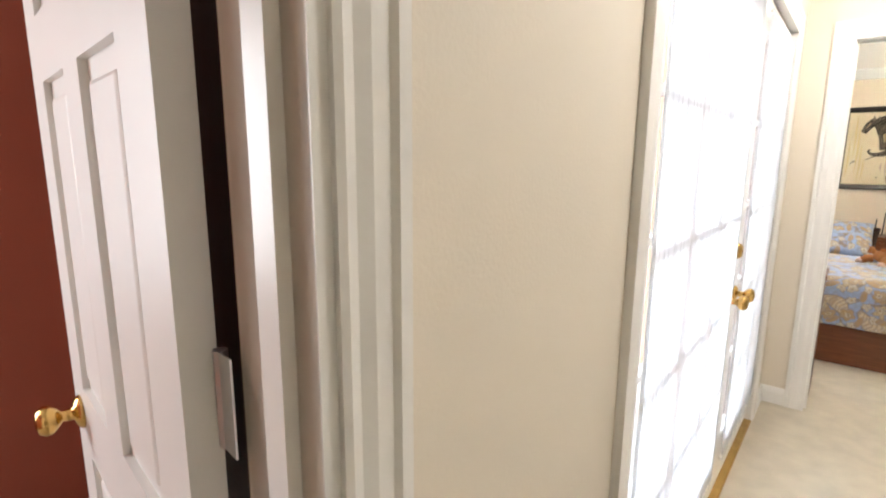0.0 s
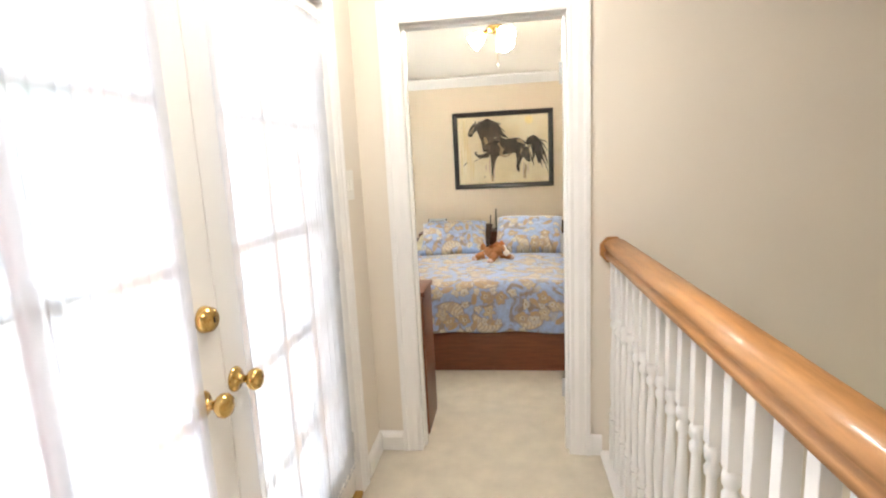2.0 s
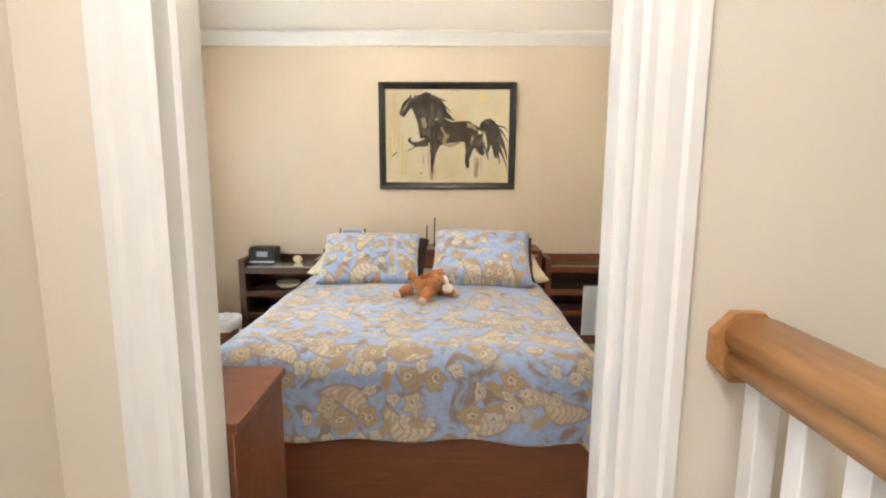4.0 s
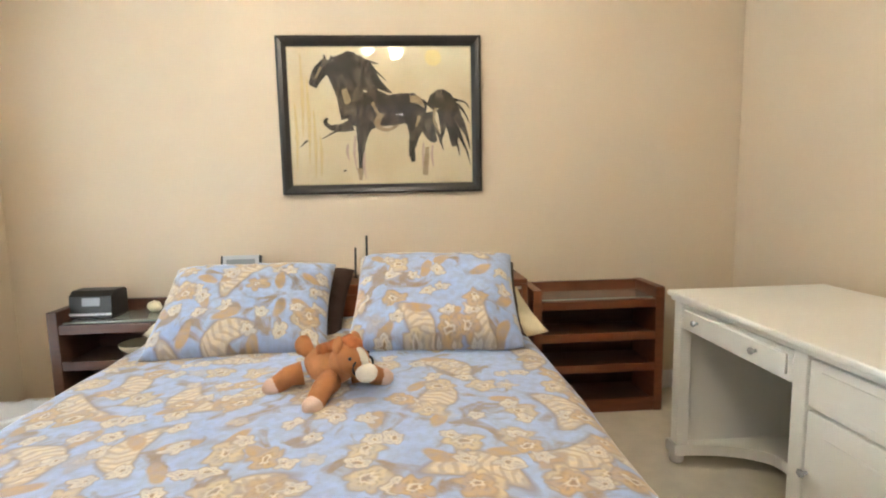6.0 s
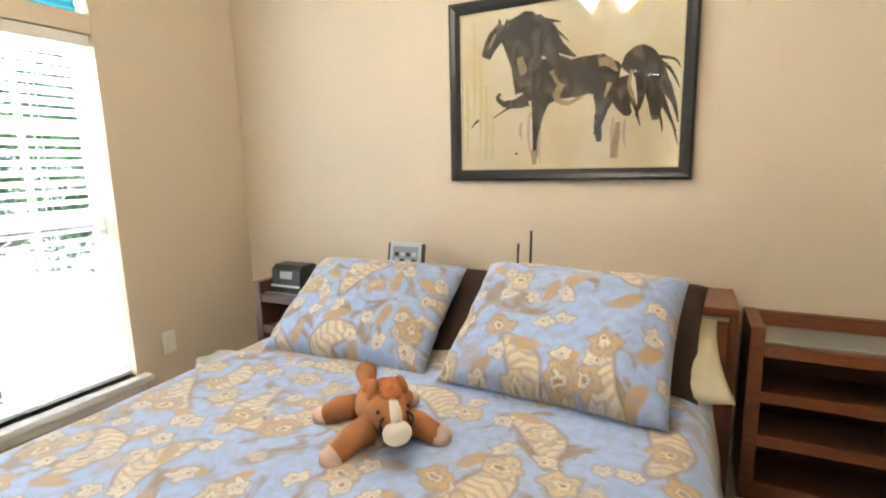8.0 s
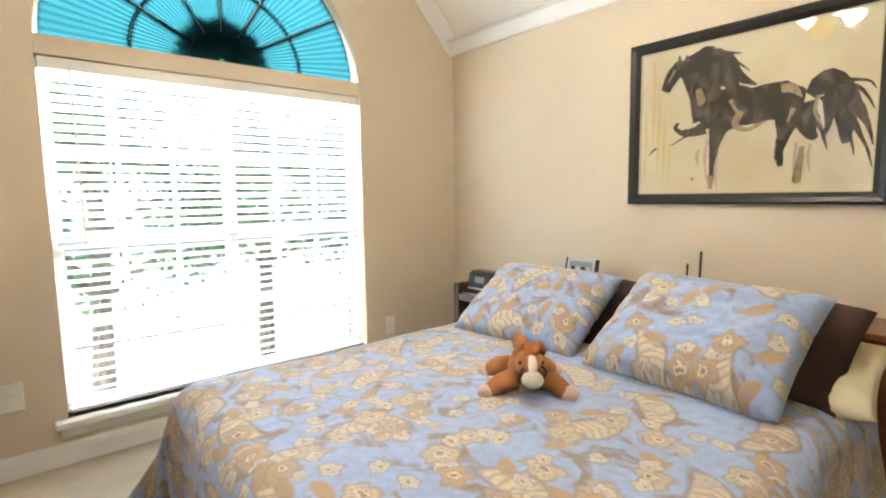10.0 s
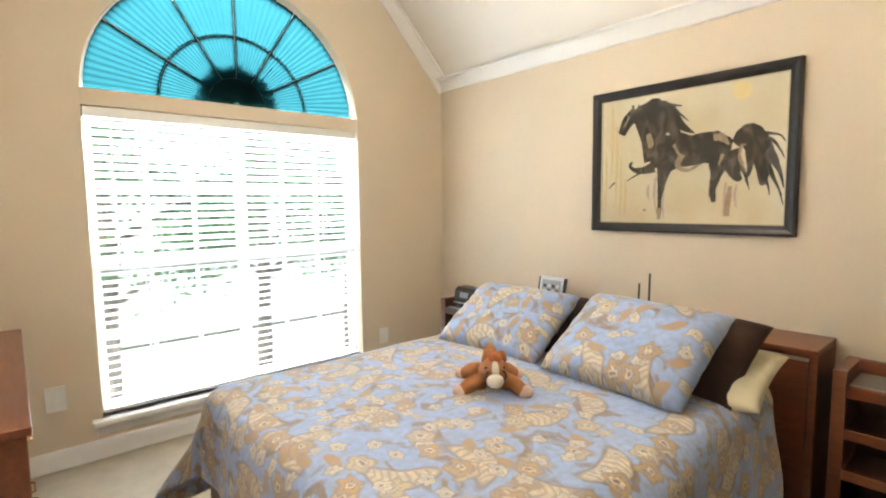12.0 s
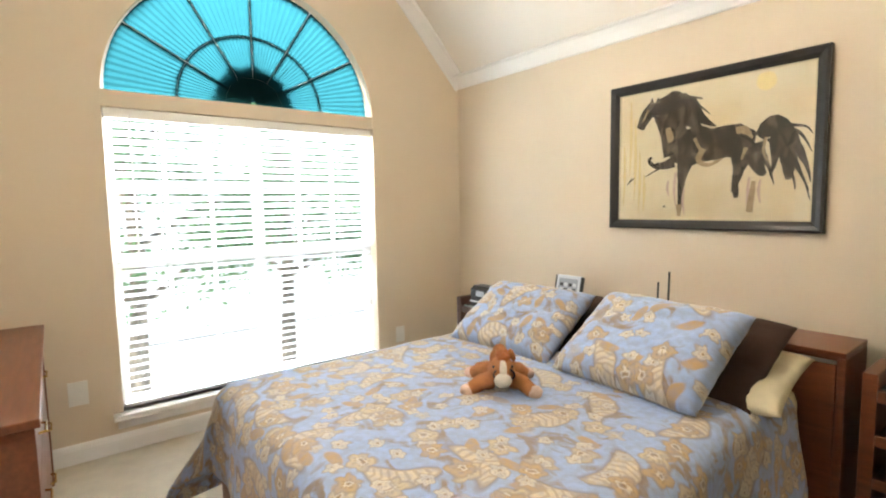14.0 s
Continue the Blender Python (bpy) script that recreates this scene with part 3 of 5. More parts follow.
def panel_leaf(name, m, width, label, panels, knob_at, hinge_zs):
    """A panelled leaf from its hinge at the origin along +x, its face towards -y; then moved by m."""
    t = thing(name, m.translation, label, "door", "", "structure")

    def put(pn, bm, mat, lab="", sm=False):
        bm.transform(m)
        return part(pn, bm, mat, t, lab, sm)

    w, h, d = width, 2.0, 0.035
    rails = [0.0, 0.24, 0.86, 1.0, 1.54, 1.64, h - 0.11, h]
    rows = [(0, 0.11, 0, d, 0.015, h), (w - 0.11, w, 0, d, 0.015, h), (w / 2 - 0.05, w / 2 + 0.05, 0, d, 0.015, h)]
    for a, b in ((0.015, 0.24), (0.86, 1.0), (1.54, 1.64), (h - 0.11, h)):
        rows += [(0.11, w / 2 - 0.05, 0, d, a, b), (w / 2 + 0.05, w - 0.11, 0, d, a, b)]
    put("frame", boxes(*rows), M_TRIM)
    for a, b in ((0.24, 0.86), (1.0, 1.54), (1.64, h - 0.11)):
        for p, q in ((0.11, w / 2 - 0.05), (w / 2 + 0.05, w - 0.11)):
            bm = boxes((p, q, 0.011, d - 0.011, a, b))
            box(bm, p + 0.028, q - 0.028, 0.004, d - 0.004, a + 0.028, b - 0.028, 0.007)
            put("panel", bm, M_TRIM)
    for sgn in (1, -1):
        turn = Matrix.Rotation(radians(90 * sgn), 4, "X")
        put("knob", lathe(knob_profile(), Matrix.Translation((w - 0.065, 0 if sgn > 0 else d, knob_at)) @ turn), M_BRASS, "brass door knob", True)
    for z in hinge_zs:
        hg = put("hinge", join(lathe([(0.007, z - 0.05), (0.007, z + 0.05)], Matrix.Translation((-0.008, 0.0, 0)), 10), boxes((-0.04, 0.0, 0.002, 0.004, z - 0.05, z + 0.05))), M_STEEL, "steel butt hinge")
    return t


panel_leaf("door_red_room", Matrix.Translation((HX - 0.152, -0.187, 0.005)) @ Matrix.Rotation(radians(174), 4, "Z"), 0.70, "white panelled door standing open into the red room", 6, 0.94, (0.25, 1.19, 1.8))
panel_leaf("door_bedroom", Matrix.Translation((0.515, SY + 0.062, 0.005)) @ Matrix.Rotation(radians(2), 4, "Z"), 0.71, "white panelled bedroom door folded back to the wall", 6, 0.92, (0.25, 1.0, 1.8))


def wall_plate(name, x, y, z, w, h, side, label, cat, kind_of):
    """A plate on a wall across x."""
    t = thing(name, (x, y, z), label, cat)
    part("plate", boxes((x, x + side * 0.006, y - w / 2, y + w / 2, z - h / 2, z + h / 2), bevel=0.002), M_PLATE, t)
    if kind_of == "switch":
        for dy in (-0.023, 0.023):
            part("rocker", boxes((x + side * 0.005, x + side * 0.011, y + dy - 0.008, y + dy + 0.008, z - 0.022, z + 0.022), bevel=0.002), M_PLATE, t)
    else:
        for dz in (-0.02, 0.02):
            part("socket", boxes((x + side * 0.005, x + side * 0.008, y - 0.016, y + 0.016, z + dz - 0.014, z + dz + 0.014), bevel=0.002), M_PLATE, t)


wall_plate("light_switch", HX, 2.80, 1.345, 0.115, 0.125, 1, "ivory double light switch on the hall wall", "light switch", "switch")
wall_plate("wall_outlet", WX, 3.56, 0.365, 0.085, 0.125, 1, "ivory socket plate low on the window wall", "outlet", "socket")
wall_plate("wall_outlet", WX, 5.53, 0.33, 0.075, 0.12, 1, "ivory socket plate low beside the bed", "outlet", "socket")

# ---- black block added to darken the gap behind the red room's door ----
def dark_gap_block():
    t = thing("gap_shade_block", (-1.05, 0.18, 0), "tall black block added for the dark gap behind the open door", "cabinet")
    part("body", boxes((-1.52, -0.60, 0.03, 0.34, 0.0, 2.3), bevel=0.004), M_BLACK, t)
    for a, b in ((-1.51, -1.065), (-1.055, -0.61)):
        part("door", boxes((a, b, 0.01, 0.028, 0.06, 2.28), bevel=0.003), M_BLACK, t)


dark_gap_block()

# ---- arched window ----
def arched_window():
    x0 = WX - 0.12
    t = thing("window_arched", (x0, WC, SILL), "white arched window with a sunburst head", "window", "", "structure")
    f = boxes((x0, x0 + 0.04, WY0, WY0 + 0.045, SILL, SPRING), (x0, x0 + 0.04, WY1 - 0.045, WY1, SILL, SPRING), (x0, x0 + 0.04, WY0 + 0.045, WY1 - 0.045, SILL, SILL + 0.05), (x0, x0 + 0.04, WC - 0.03, WC + 0.03, SILL + 0.05, 1.80), (x0, x0 + 0.04, WY0 + 0.045, WC - 0.03, 0.98, 1.03), (x0, x0 + 0.04, WC + 0.03, WY1 - 0.045, 0.98, 1.03))
    part("window_frame", f, M_TRIM, t)
    part("transom", boxes((x0, WX - 0.004, WY0, WY1, 1.835, 1.92), bevel=0.003), M_WALL, t, "beige painted transom bar")
    part("window_sill", join(boxes((WX - 0.10, WX + 0.06, WY0 - 0.05, WY1 + 0.05, SILL - 0.03, SILL), bevel=0.006), boxes((WX + 0.001, WX + 0.018, WY0 - 0.03, WY1 + 0.03, SILL - 0.085, SILL - 0.03), bevel=0.004)), M_TRIM, t)
    for a, b, c, d in ((WY0 + 0.045, WC - 0.03, SILL + 0.05, 0.98), (WC + 0.03, WY1 - 0.045, SILL + 0.05, 0.98), (WY0 + 0.045, WC - 0.03, 1.03, 1.835), (WC + 0.03, WY1 - 0.045, 1.03, 1.835)):
        g = part("pane", boxes((x0 + 0.018, x0 + 0.022, a, b, c, d)), M_GLASS, t)
        g.visible_shadow = False
        for i in (1, 2):
            y = a + (b - a) * i / 3
            part("muntin", boxes((x0 + 0.008, x0 + 0.03, y - 0.009, y + 0.009, c, d)), M_TRIM, t)
        z = (c + d) / 2
        part("muntin", boxes((x0 + 0.009, x0 + 0.029, a, b, z - 0.009, z + 0.009)), M_TRIM, t)
    # sunburst bars
    zc = 1.93
    for i in range(1, 6):
        a = math.pi * i / 6
        part("sunburst_bar", tube([(x0 + 0.046, WC + 0.17 * math.cos(a), zc + 0.16 * math.sin(a)), (x0 + 0.046, WC + 0.78 * math.cos(a), zc + 0.73 * math.sin(a))], 0.011, 6), M_TRIM, t)
    for r, name in ((0.43, "sunburst_ring"), (0.17, "sunburst_hub")):
        part(name, tube([(x0 + 0.046, WC + r * math.cos(math.pi * i / 24), zc + r * 0.94 * math.sin(math.pi * i / 24)) for i in range(25)], 0.011, 6), M_TRIM, t)
    rim = [(WC + 0.79 * math.cos(math.pi * i / 32), SPRING + 0.02 + 0.745 * math.sin(math.pi * i / 32)) for i in range(33)]
    part("arch_frame", tube([(x0 + 0.03, y, z) for y, z in rim], 0.02, 6), M_TRIM, t)


arched_window()


def fan_shade():
    t = thing("fan_shade", (WX - 0.05, WC, 1.93), "teal pleated fan shade filling the arch", "window shade")
    bm = bmesh.new()
    k, x = 120, WX - 0.062
    inner, mid, outer = [], [], []
    for i in range(k + 1):
        a = math.pi * i / k
        z = 0.003 * (1 if i % 2 else -1)
        for ring, r, s in ((inner, 0.03, 0.25), (mid, 0.38, 0.8), (outer, 0.985, 1.0)):
            rr = r + 0.004 * noise.noise(Vector((i * 0.7, r, 0)))
            ring.append(bm.verts.new((x + z * s, WC + rr * 0.785 * math.cos(a), 1.932 + rr * 0.735 * math.sin(a))))
    for A, B in ((inner, mid), (mid, outer)):
        for i in range(k):
            bm.faces.new((A[i], B[i], B[i + 1], A[i + 1]))
    part("pleated_cloth", bm, M_TEAL, t)
    # gathered cloth doubles up towards the middle
    for r in (0.24, 0.18, 0.13):
        bm = bmesh.new()
        c = [bm.verts.new((x - 0.012 - 0.05 * r, WC + rr * math.cos(math.pi * i / 60), 1.932 + rr * 0.95 * math.sin(math.pi * i / 60))) for rr in (0.02,) for i in range(61)]
        d = [bm.verts.new((x - 0.012 - 0.05 * r + (0.004 if i % 2 else -0.004), WC + r * (1 + 0.22 * noise.noise(Vector((i * 0.8, r * 9, 0)))) * math.cos(math.pi * i / 60), 1.932 + r * (1 + 0.22 * noise.noise(Vector((i * 0.8, r * 9, 0)))) * math.sin(math.pi * i / 60))) for i in range(61)]
        for i in range(60):
            bm.faces.new((c[i], d[i], d[i + 1], c[i + 1]))
        part("gathered_fold", bm, M_TEAL, t)
    for a in (50, 152):
        part("cord", tube([(x + 0.012, WC + 0.02 * math.cos(radians(a)), 1.94), (x + 0.012, WC + 0.34 * math.cos(radians(a)), 1.932 + 0.34 * math.sin(radians(a)) * 0.95)], 0.003, 6), M_TEAL, t)


fan_shade()


def blind():
    x = WX - 0.045
    t = thing("venetian_blind", (x, WC, SILL), "white lowered venetian blind with tilted slats", "blind")
    part("headrail", boxes((x - 0.03, x + 0.028, WY0 + 0.008, WY1 - 0.008, 1.78, 1.832), bevel=0.004), M_PLATE, t)
    part("bottom_rail", boxes((x - 0.024, x + 0.024, WY0 + 0.012, WY1 - 0.012, SILL + 0.012, SILL + 0.032), bevel=0.004), M_WHITE, t)
    bm = bmesh.new()
    n = 5
    rows = []
    for s in range(n + 1):
        a = -0.024 + 0.048 * s / n
        zz = 0.004 * (1 - (a / 0.024) ** 2)
        rows.append((a, zz))
    out = [(a, z + 0.0012) for a, z in rows] + [(a, z - 0.0012) for a, z in reversed(rows)]
    c, s_ = math.cos(radians(27)), math.sin(radians(27))
    out = [(a * c - z * s_, a * s_ + z * c) for a, z in out]
    bm = prism(out, "y", -0.775, 0.775)
    first = part("slat", bm, M_WHITE, t)
    first.location = (x, WC, 1.75)
    z = 1.75 - 0.0435
    while z > SILL + 0.06:
        o = new("slat", first.data)
        o.parent = t
        o.matrix_parent_inverse = t.matrix_basis.inverted()
        o.location = (x, WC, z)
        z -= 0.0435
    for y in (WY0 + 0.25, WC, WY1 - 0.25):
        for dx in (-0.026, 0.026):
            part("ladder_cord", tube([(x + dx, y, SILL + 0.03), (x + dx, y, 1.79)], 0.0016, 5), M_WHITE, t)
    part("wand", tube([(x + 0.035, WY0 + 0.12, 1.80), (x + 0.04, WY0 + 0.125, 1.0)], 0.0045, 6), M_PLATE, t, "clear tilting wand")


blind()


# ---- bed ----
BX0, BX1, BY0, BY1, BZ = -0.71, 0.785, 3.985, 5.72, 0.610
bed = thing("bed_base", (0.05, 4.9, 0), "red-brown wooden platform bed base", "bed")
part("foot_panel", boxes((BX0, BX1, BY0, BY0 + 0.025, 0.0, 0.31), bevel=0.003), M_WOOD, bed)
for xx in (BX0, BX1 - 0.025):
    part("side_panel", boxes((xx, xx + 0.025, BY0 + 0.027, BY1, 0.0, 0.31), bevel=0.003), M_WOOD, bed)
part("slat_deck", boxes((BX0 + 0.03, BX1 - 0.03, BY0 + 0.03, BY1, 0.27, 0.305)), M_DARKWOOD, bed)
mat = tagged(part("mattress", boxes((BX0 + 0.01, BX1 - 0.01, BY0 + 0.0, BY1, 0.312, BZ - 0.03), bevel=0.05), M_CREAM), "cream mattress on the platform base", "mattress")


def comforter():
    hw = (BX1 - BX0) / 2 + 0.01
    cx = (BX0 + BX1) / 2
    drop, foot = 0.44, 0.30
    nu, nv = 150, 150
    length = BY1 - 0.14 - BY0 + 0.02
    bm = bmesh.new()
    uvl = bm.loops.layers.uv.new("UVMap")
    grid, uvs = [], []
    for i in range(nu + 1):
        u = -(hw + drop) + 2 * (hw + drop) * i / nu
        row, ur = [], []
        for j in range(nv + 1):
            v = -foot + (length + foot) * j / nv
            du, dv = max(abs(u) - (hw - 0.09), 0), max(-(v - 0.09), 0)
            d = math.hypot(du, dv)
            r = 0.10
            q = min(d / r, math.pi / 2)
            out = r * math.sin(q) + (0.04 + 0.55 * (2 * du * dv / (d * d) if d else 0) + 0.02 * (du > dv)) * max(0, d - r * math.pi / 2)
            down = r * (1 - math.cos(q)) + max(0, d - r * math.pi / 2)
            s = 1 if u > 0 else -1
            bx = (s * (hw - 0.09) if du > 0 else u)
            by = 0.09 if dv > 0 else v
            if d > 0:
                fold = 0.022 * noise.noise(Vector((u * 3.2, v * 3.2, 7))) * min(1, d / 0.2) + 0.012 * math.sin((u if dv > du else v) * 17 + 2 * noise.noise(Vector((u, v, 2)))) * min(1, max(0, d - 0.1) / 0.2)
                bx += s * (out + fold) * du / d
                by -= (out + fold) * dv / d
            z = BZ - down
            z += 0.010 * noise.noise(Vector((u * 2.1, v * 2.1, 0))) + 0.005 * noise.noise(Vector((u * 6, v * 6, 4)))
            z += 0.012 * math.cos(min(1, abs(u) / hw) * math.pi / 2)
            z = max(z, 0.03 + 0.02 * noise.noise(Vector((u * 7, v * 7, 1))))
            row.append(bm.verts.new((cx + bx, BY0 - 0.02 + by, z)))
            ur.append((u, v))
        grid.append(row)
        uvs.append(ur)
    for i in range(nu):
        for j in range(nv):
            ids = ((i, j), (i + 1, j), (i + 1, j + 1), (i, j + 1))
            f = bm.faces.new([grid[a][b] for a, b in ids])
            for lp, (a, b) in zip(f.loops, ids):
                lp[uvl].uv = uvs[a][b]
    ob = part("comforter", bm, M_FLORAL, None, "", True)
    sol = ob.modifiers.new("thickness", "SOLIDIFY")
    sol.thickness, sol.offset = 0.018, -1
    return tagged(ob, "blue comforter printed with cream and tan flowers", "bedding")


comforter()


def pillow(name, m, w, h, d, mat_, label, seed, uv_shift=0.0):
    bm = bmesh.new()
    uvl = bm.loops.layers.uv.new("UVMap")
    n = 36
    sides = []
    for s in (1, -1):
        g = []
        for i in range(n + 1):
            row = []
            for j in range(n + 1):
                a, b = 2 * i / n - 1, 2 * j / n - 1
                edge = max(0, (1 - a ** 4)) ** 0.55 * max(0, (1 - b ** 4)) ** 0.55
                px = a * w / 2 * (1 - 0.045 * (1 - b * b) * abs(a) ** 3)
                py = b * h / 2 * (1 - 0.055 * (1 - a * a) * abs(b) ** 3)
                wr = 0.010 * noise.noise(Vector((a * 3 + seed, b * 3, s))) + 0.006 * noise.noise(Vector((a * 8 + seed, b * 8, s)))
                row.append((px, py, s * (d / 2 * edge + 0.004) + wr * (0.3 + edge)))
            g.append(row)
        sides.append(g)
    rim = {}
    for s, g in enumerate(sides):
        vs = [[None] * (n + 1) for _ in range(n + 1)]
        for i in range(n + 1):
            for j in range(n + 1):
                if i in (0, n) or j in (0, n):
                    if (i, j) not in rim:
                        rim[(i, j)] = bm.verts.new((g[i][j][0], g[i][j][1], 0.004 * noise.noise(Vector((i, j, seed)))))
                    vs[i][j] = rim[(i, j)]
                else:
                    vs[i][j] = bm.verts.new(g[i][j])
        for i in range(n):
            for j in range(n):
                ids = [(i, j), (i + 1, j), (i + 1, j + 1), (i, j + 1)]
                if s:
                    ids.reverse()
                f = bm.faces.new([vs[a][b] for a, b in ids])
                for lp, (a, b) in zip(f.loops, ids):
                    lp[uvl].uv = (w * a / n + uv_shift, h * b / n + uv_shift * 0.6)
    bm.transform(m)
    return tagged(part(name, bm, mat_, None, "", True), label, "pillow")


pillow("pillow", pose(0.41, 5.235, 0.762, 35, 0, -4), 0.60, 0.455, 0.17, M_FLORAL, "blue floral pillow leaning on a brown pillow", 1, 11.3)
pillow("pillow", pose(-0.275, 5.28, 0.742, 34, 0, 2), 0.61, 0.44, 0.16, M_FLORAL, "blue floral pillow leaning beside its twin", 5, 23.8)
pillow("pillow", pose(0.45, 5.46, 0.705, 34, 0, -3), 0.64, 0.44, 0.15, M_BROWN, "dark brown pillow behind the floral pillow", 8)
pillow("pillow", pose(-0.235, 5.49, 0.69, 34, 0, -4), 0.60, 0.44, 0.15, M_BROWN, "dark brown pillow behind the floral pillow", 12)
pillow("pillow", pose(0.49, 5.47, 0.655, 12, 0, 4), 0.68, 0.44, 0.10, M_CREAM, "cream pillow lying flat under the others", 15)
pillow("pillow", pose(-0.36, 5.54, 0.665, 10, 0, -3), 0.66, 0.40, 0.11, M_CREAM, "cream pillow lying flat under the others", 18)


def headboard():
    t = thing("headboard", (0.08, 5.96, 0), "red-brown wooden box headboard against the wall", "headboard")
    x0, x1, y0, y1, h = -0.70, 0.885, 5.80, 6.10, 0.72
    part("top", boxes((x0, x1, y0 - 0.004, y1, h - 0.022, h), bevel=0.003), M_WOOD, t)
    part("front_panel", boxes((x0 + 0.025, x1 - 0.025, y0 + 0.012, y0 + 0.03, 0.0, h - 0.024)), M_WOOD, t)
    for a in (x0, x1 - 0.025):
        part("side_panel", boxes((a, a + 0.025, y0, y1, 0, h - 0.024), bevel=0.002), M_WOOD, t)
    for a, b in ((x0 + 0.03, 0.095), (0.105, x1 - 0.03)):
        part("sliding_door", boxes((a, b, y0, y0 + 0.011, 0.30, h - 0.05), bevel=0.002), M_WOOD, t)
    part("door_rail", boxes((0.6, x1 - 0.03, y0 - 0.003, y0 + 0.008, h - 0.048, h - 0.036)), M_STEEL, t, "pale metal sliding rail")


headboard()


def stand(x0, x1, y0, y1, h, label):
    t = thing("nightstand", ((x0 + x1) / 2, (y0 + y1) / 2, 0), label, "nightstand", "bedside shelves")
    for a in (x0, x1 - 0.045):
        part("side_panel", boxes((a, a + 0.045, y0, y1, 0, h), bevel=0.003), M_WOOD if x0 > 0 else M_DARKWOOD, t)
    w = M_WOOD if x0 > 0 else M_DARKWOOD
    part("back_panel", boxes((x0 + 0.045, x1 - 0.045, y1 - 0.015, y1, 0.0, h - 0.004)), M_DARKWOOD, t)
    part("back_rail", boxes((x0 + 0.045, x1 - 0.045, y1 - 0.034, y1 - 0.016, h - 0.07, h - 0.002), bevel=0.002), w, t)
    part("plinth", boxes((x0 + 0.045, x1 - 0.045, y0 + 0.006, y0 + 0.03, 0.0, 0.05), bevel=0.002), w, t)
    for z in (0.05, 0.235, 0.40):
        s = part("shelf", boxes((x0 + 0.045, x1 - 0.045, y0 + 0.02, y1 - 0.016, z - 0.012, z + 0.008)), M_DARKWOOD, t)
        part("shelf_edge", boxes((x0 + 0.045, x1 - 0.045, y0 + 0.004, y0 + 0.02, z - 0.022, z + 0.02), bevel=0.002), w, s)
    part("top", boxes((x0 + 0.045, x1 - 0.045, y0 + 0.005, y1 - 0.036, h - 0.105, h - 0.062), bevel=0.003), w, t)
    g = part("glass_top", boxes((x0 + 0.05, x1 - 0.05, y0 + 0.03, y1 - 0.04, h - 0.061, h - 0.054), bevel=0.001), M_GLASSTOP, t, "pale glass inset")


M_GLASSTOP = material("smoked_glass", (0.30, 0.33, 0.30), 0.06, 0.0, vary=0.02, bump=0.0, coat=1.0)
stand(0.925, 1.60, 5.845, 6.115, 0.65, "red-brown wooden open shelf with a glass-inset tray top")
stand(-1.30, -0.715, 5.73, 6.03, 0.65, "dark wooden open shelf holding small things beside the bed")


# ---- things on headboard and shelves ----
def radio():
    t = thing("clock_radio", (-1.16, 5.89, 0.60), "black clock radio on the dark shelf", "clock radio")
    part("body", prism([(5.820, 0.60), (5.960, 0.60), (5.960, 0.71), (5.940, 0.722), (5.860, 0.722), (5.830, 0.70)], "x", -1.26, -1.07), M_BLACK, t)
    part("display", prism([(5.8195, 0.655), (5.822, 0.655), (5.8285, 0.692), (5.826, 0.692)], "x", -1.20, -1.12), M_GREYFACE, t, "small grey display")
    part("trim_bar", boxes((-1.262, -1.068, 5.812, 5.82, 0.612, 0.622), bevel=0.002), M_SILVER, t)


radio()
part_shell = tagged(part("soap_shell", join(blob((-0.93, 5.93, 0.622), (0.035, 0.028, 0.026), rough=0.2), blob((-0.915, 5.925, 0.617), (0.02, 0.02, 0.02), rough=0.2)), M_CREAM, None, "", True), "small cream shell ornament on the shelf", "ornament")
basket = tagged(part("woven_dish", lathe([(0.03, 0.408), (0.06, 0.412), (0.085, 0.435), (0.09, 0.452), (0.082, 0.45), (0.055, 0.425), (0.01, 0.42)], Matrix.Translation((-1.0, 5.90, 0.002)), 20), M_CREAM, None, "", True), "shallow cream woven dish on the dark shelf", "dish")


def phone_panel():
    t = thing("desk_calculator", (-0.52, 5.97, 0.72), "silver framed button panel leaning on the wall", "electronic panel")
    m = Matrix.Translation((-0.52, 5.955, 0.7215)) @ Matrix.Rotation(radians(-12), 4, "X")

    def put(n_, bm, mat_, lab=""):
        bm.transform(m)
        part(n_, bm, mat_, t, lab)

    put("body", boxes((-0.09, 0.09, 0.0, 0.022, 0.0, 0.135), bevel=0.005), M_SILVER)
    put("side_cap", boxes((-0.098, -0.088, -0.003, 0.025, 0.0, 0.133), bevel=0.003), M_BLACK)
    put("side_cap", boxes((0.088, 0.098, -0.003, 0.025, 0.0, 0.133), bevel=0.003), M_BLACK)
    put("screen", boxes((-0.07, 0.07, -0.002, 0.002, 0.025, 0.115)), M_GREYFACE)
    for r in range(2):
        for c in range(4):
            put("button", boxes((-0.058 + c * 0.032, -0.036 + c * 0.032, -0.005, 0.0, 0.035 + r * 0.032, 0.055 + r * 0.032), bevel=0.002), M_BLACK if (r + c) % 2 else M_SILVER)


phone_panel()


def antenna(x, y, h, label):
    t = thing("pen_holder_rod", (x, y, 0.72), label, "antenna", "black rods on the headboard")
    part("foot", lathe([(0.014, 0.7205), (0.014, 0.727), (0.006, 0.729), (0.006, 0.755)], Matrix.Translation((x, y, 0)), 12), M_BLACK, t, "", True)
    part("rod", tube([(x, y, 0.745), (x + 0.004, y, 0.72 + h)], 0.0055, 8), M_BLACK, t)


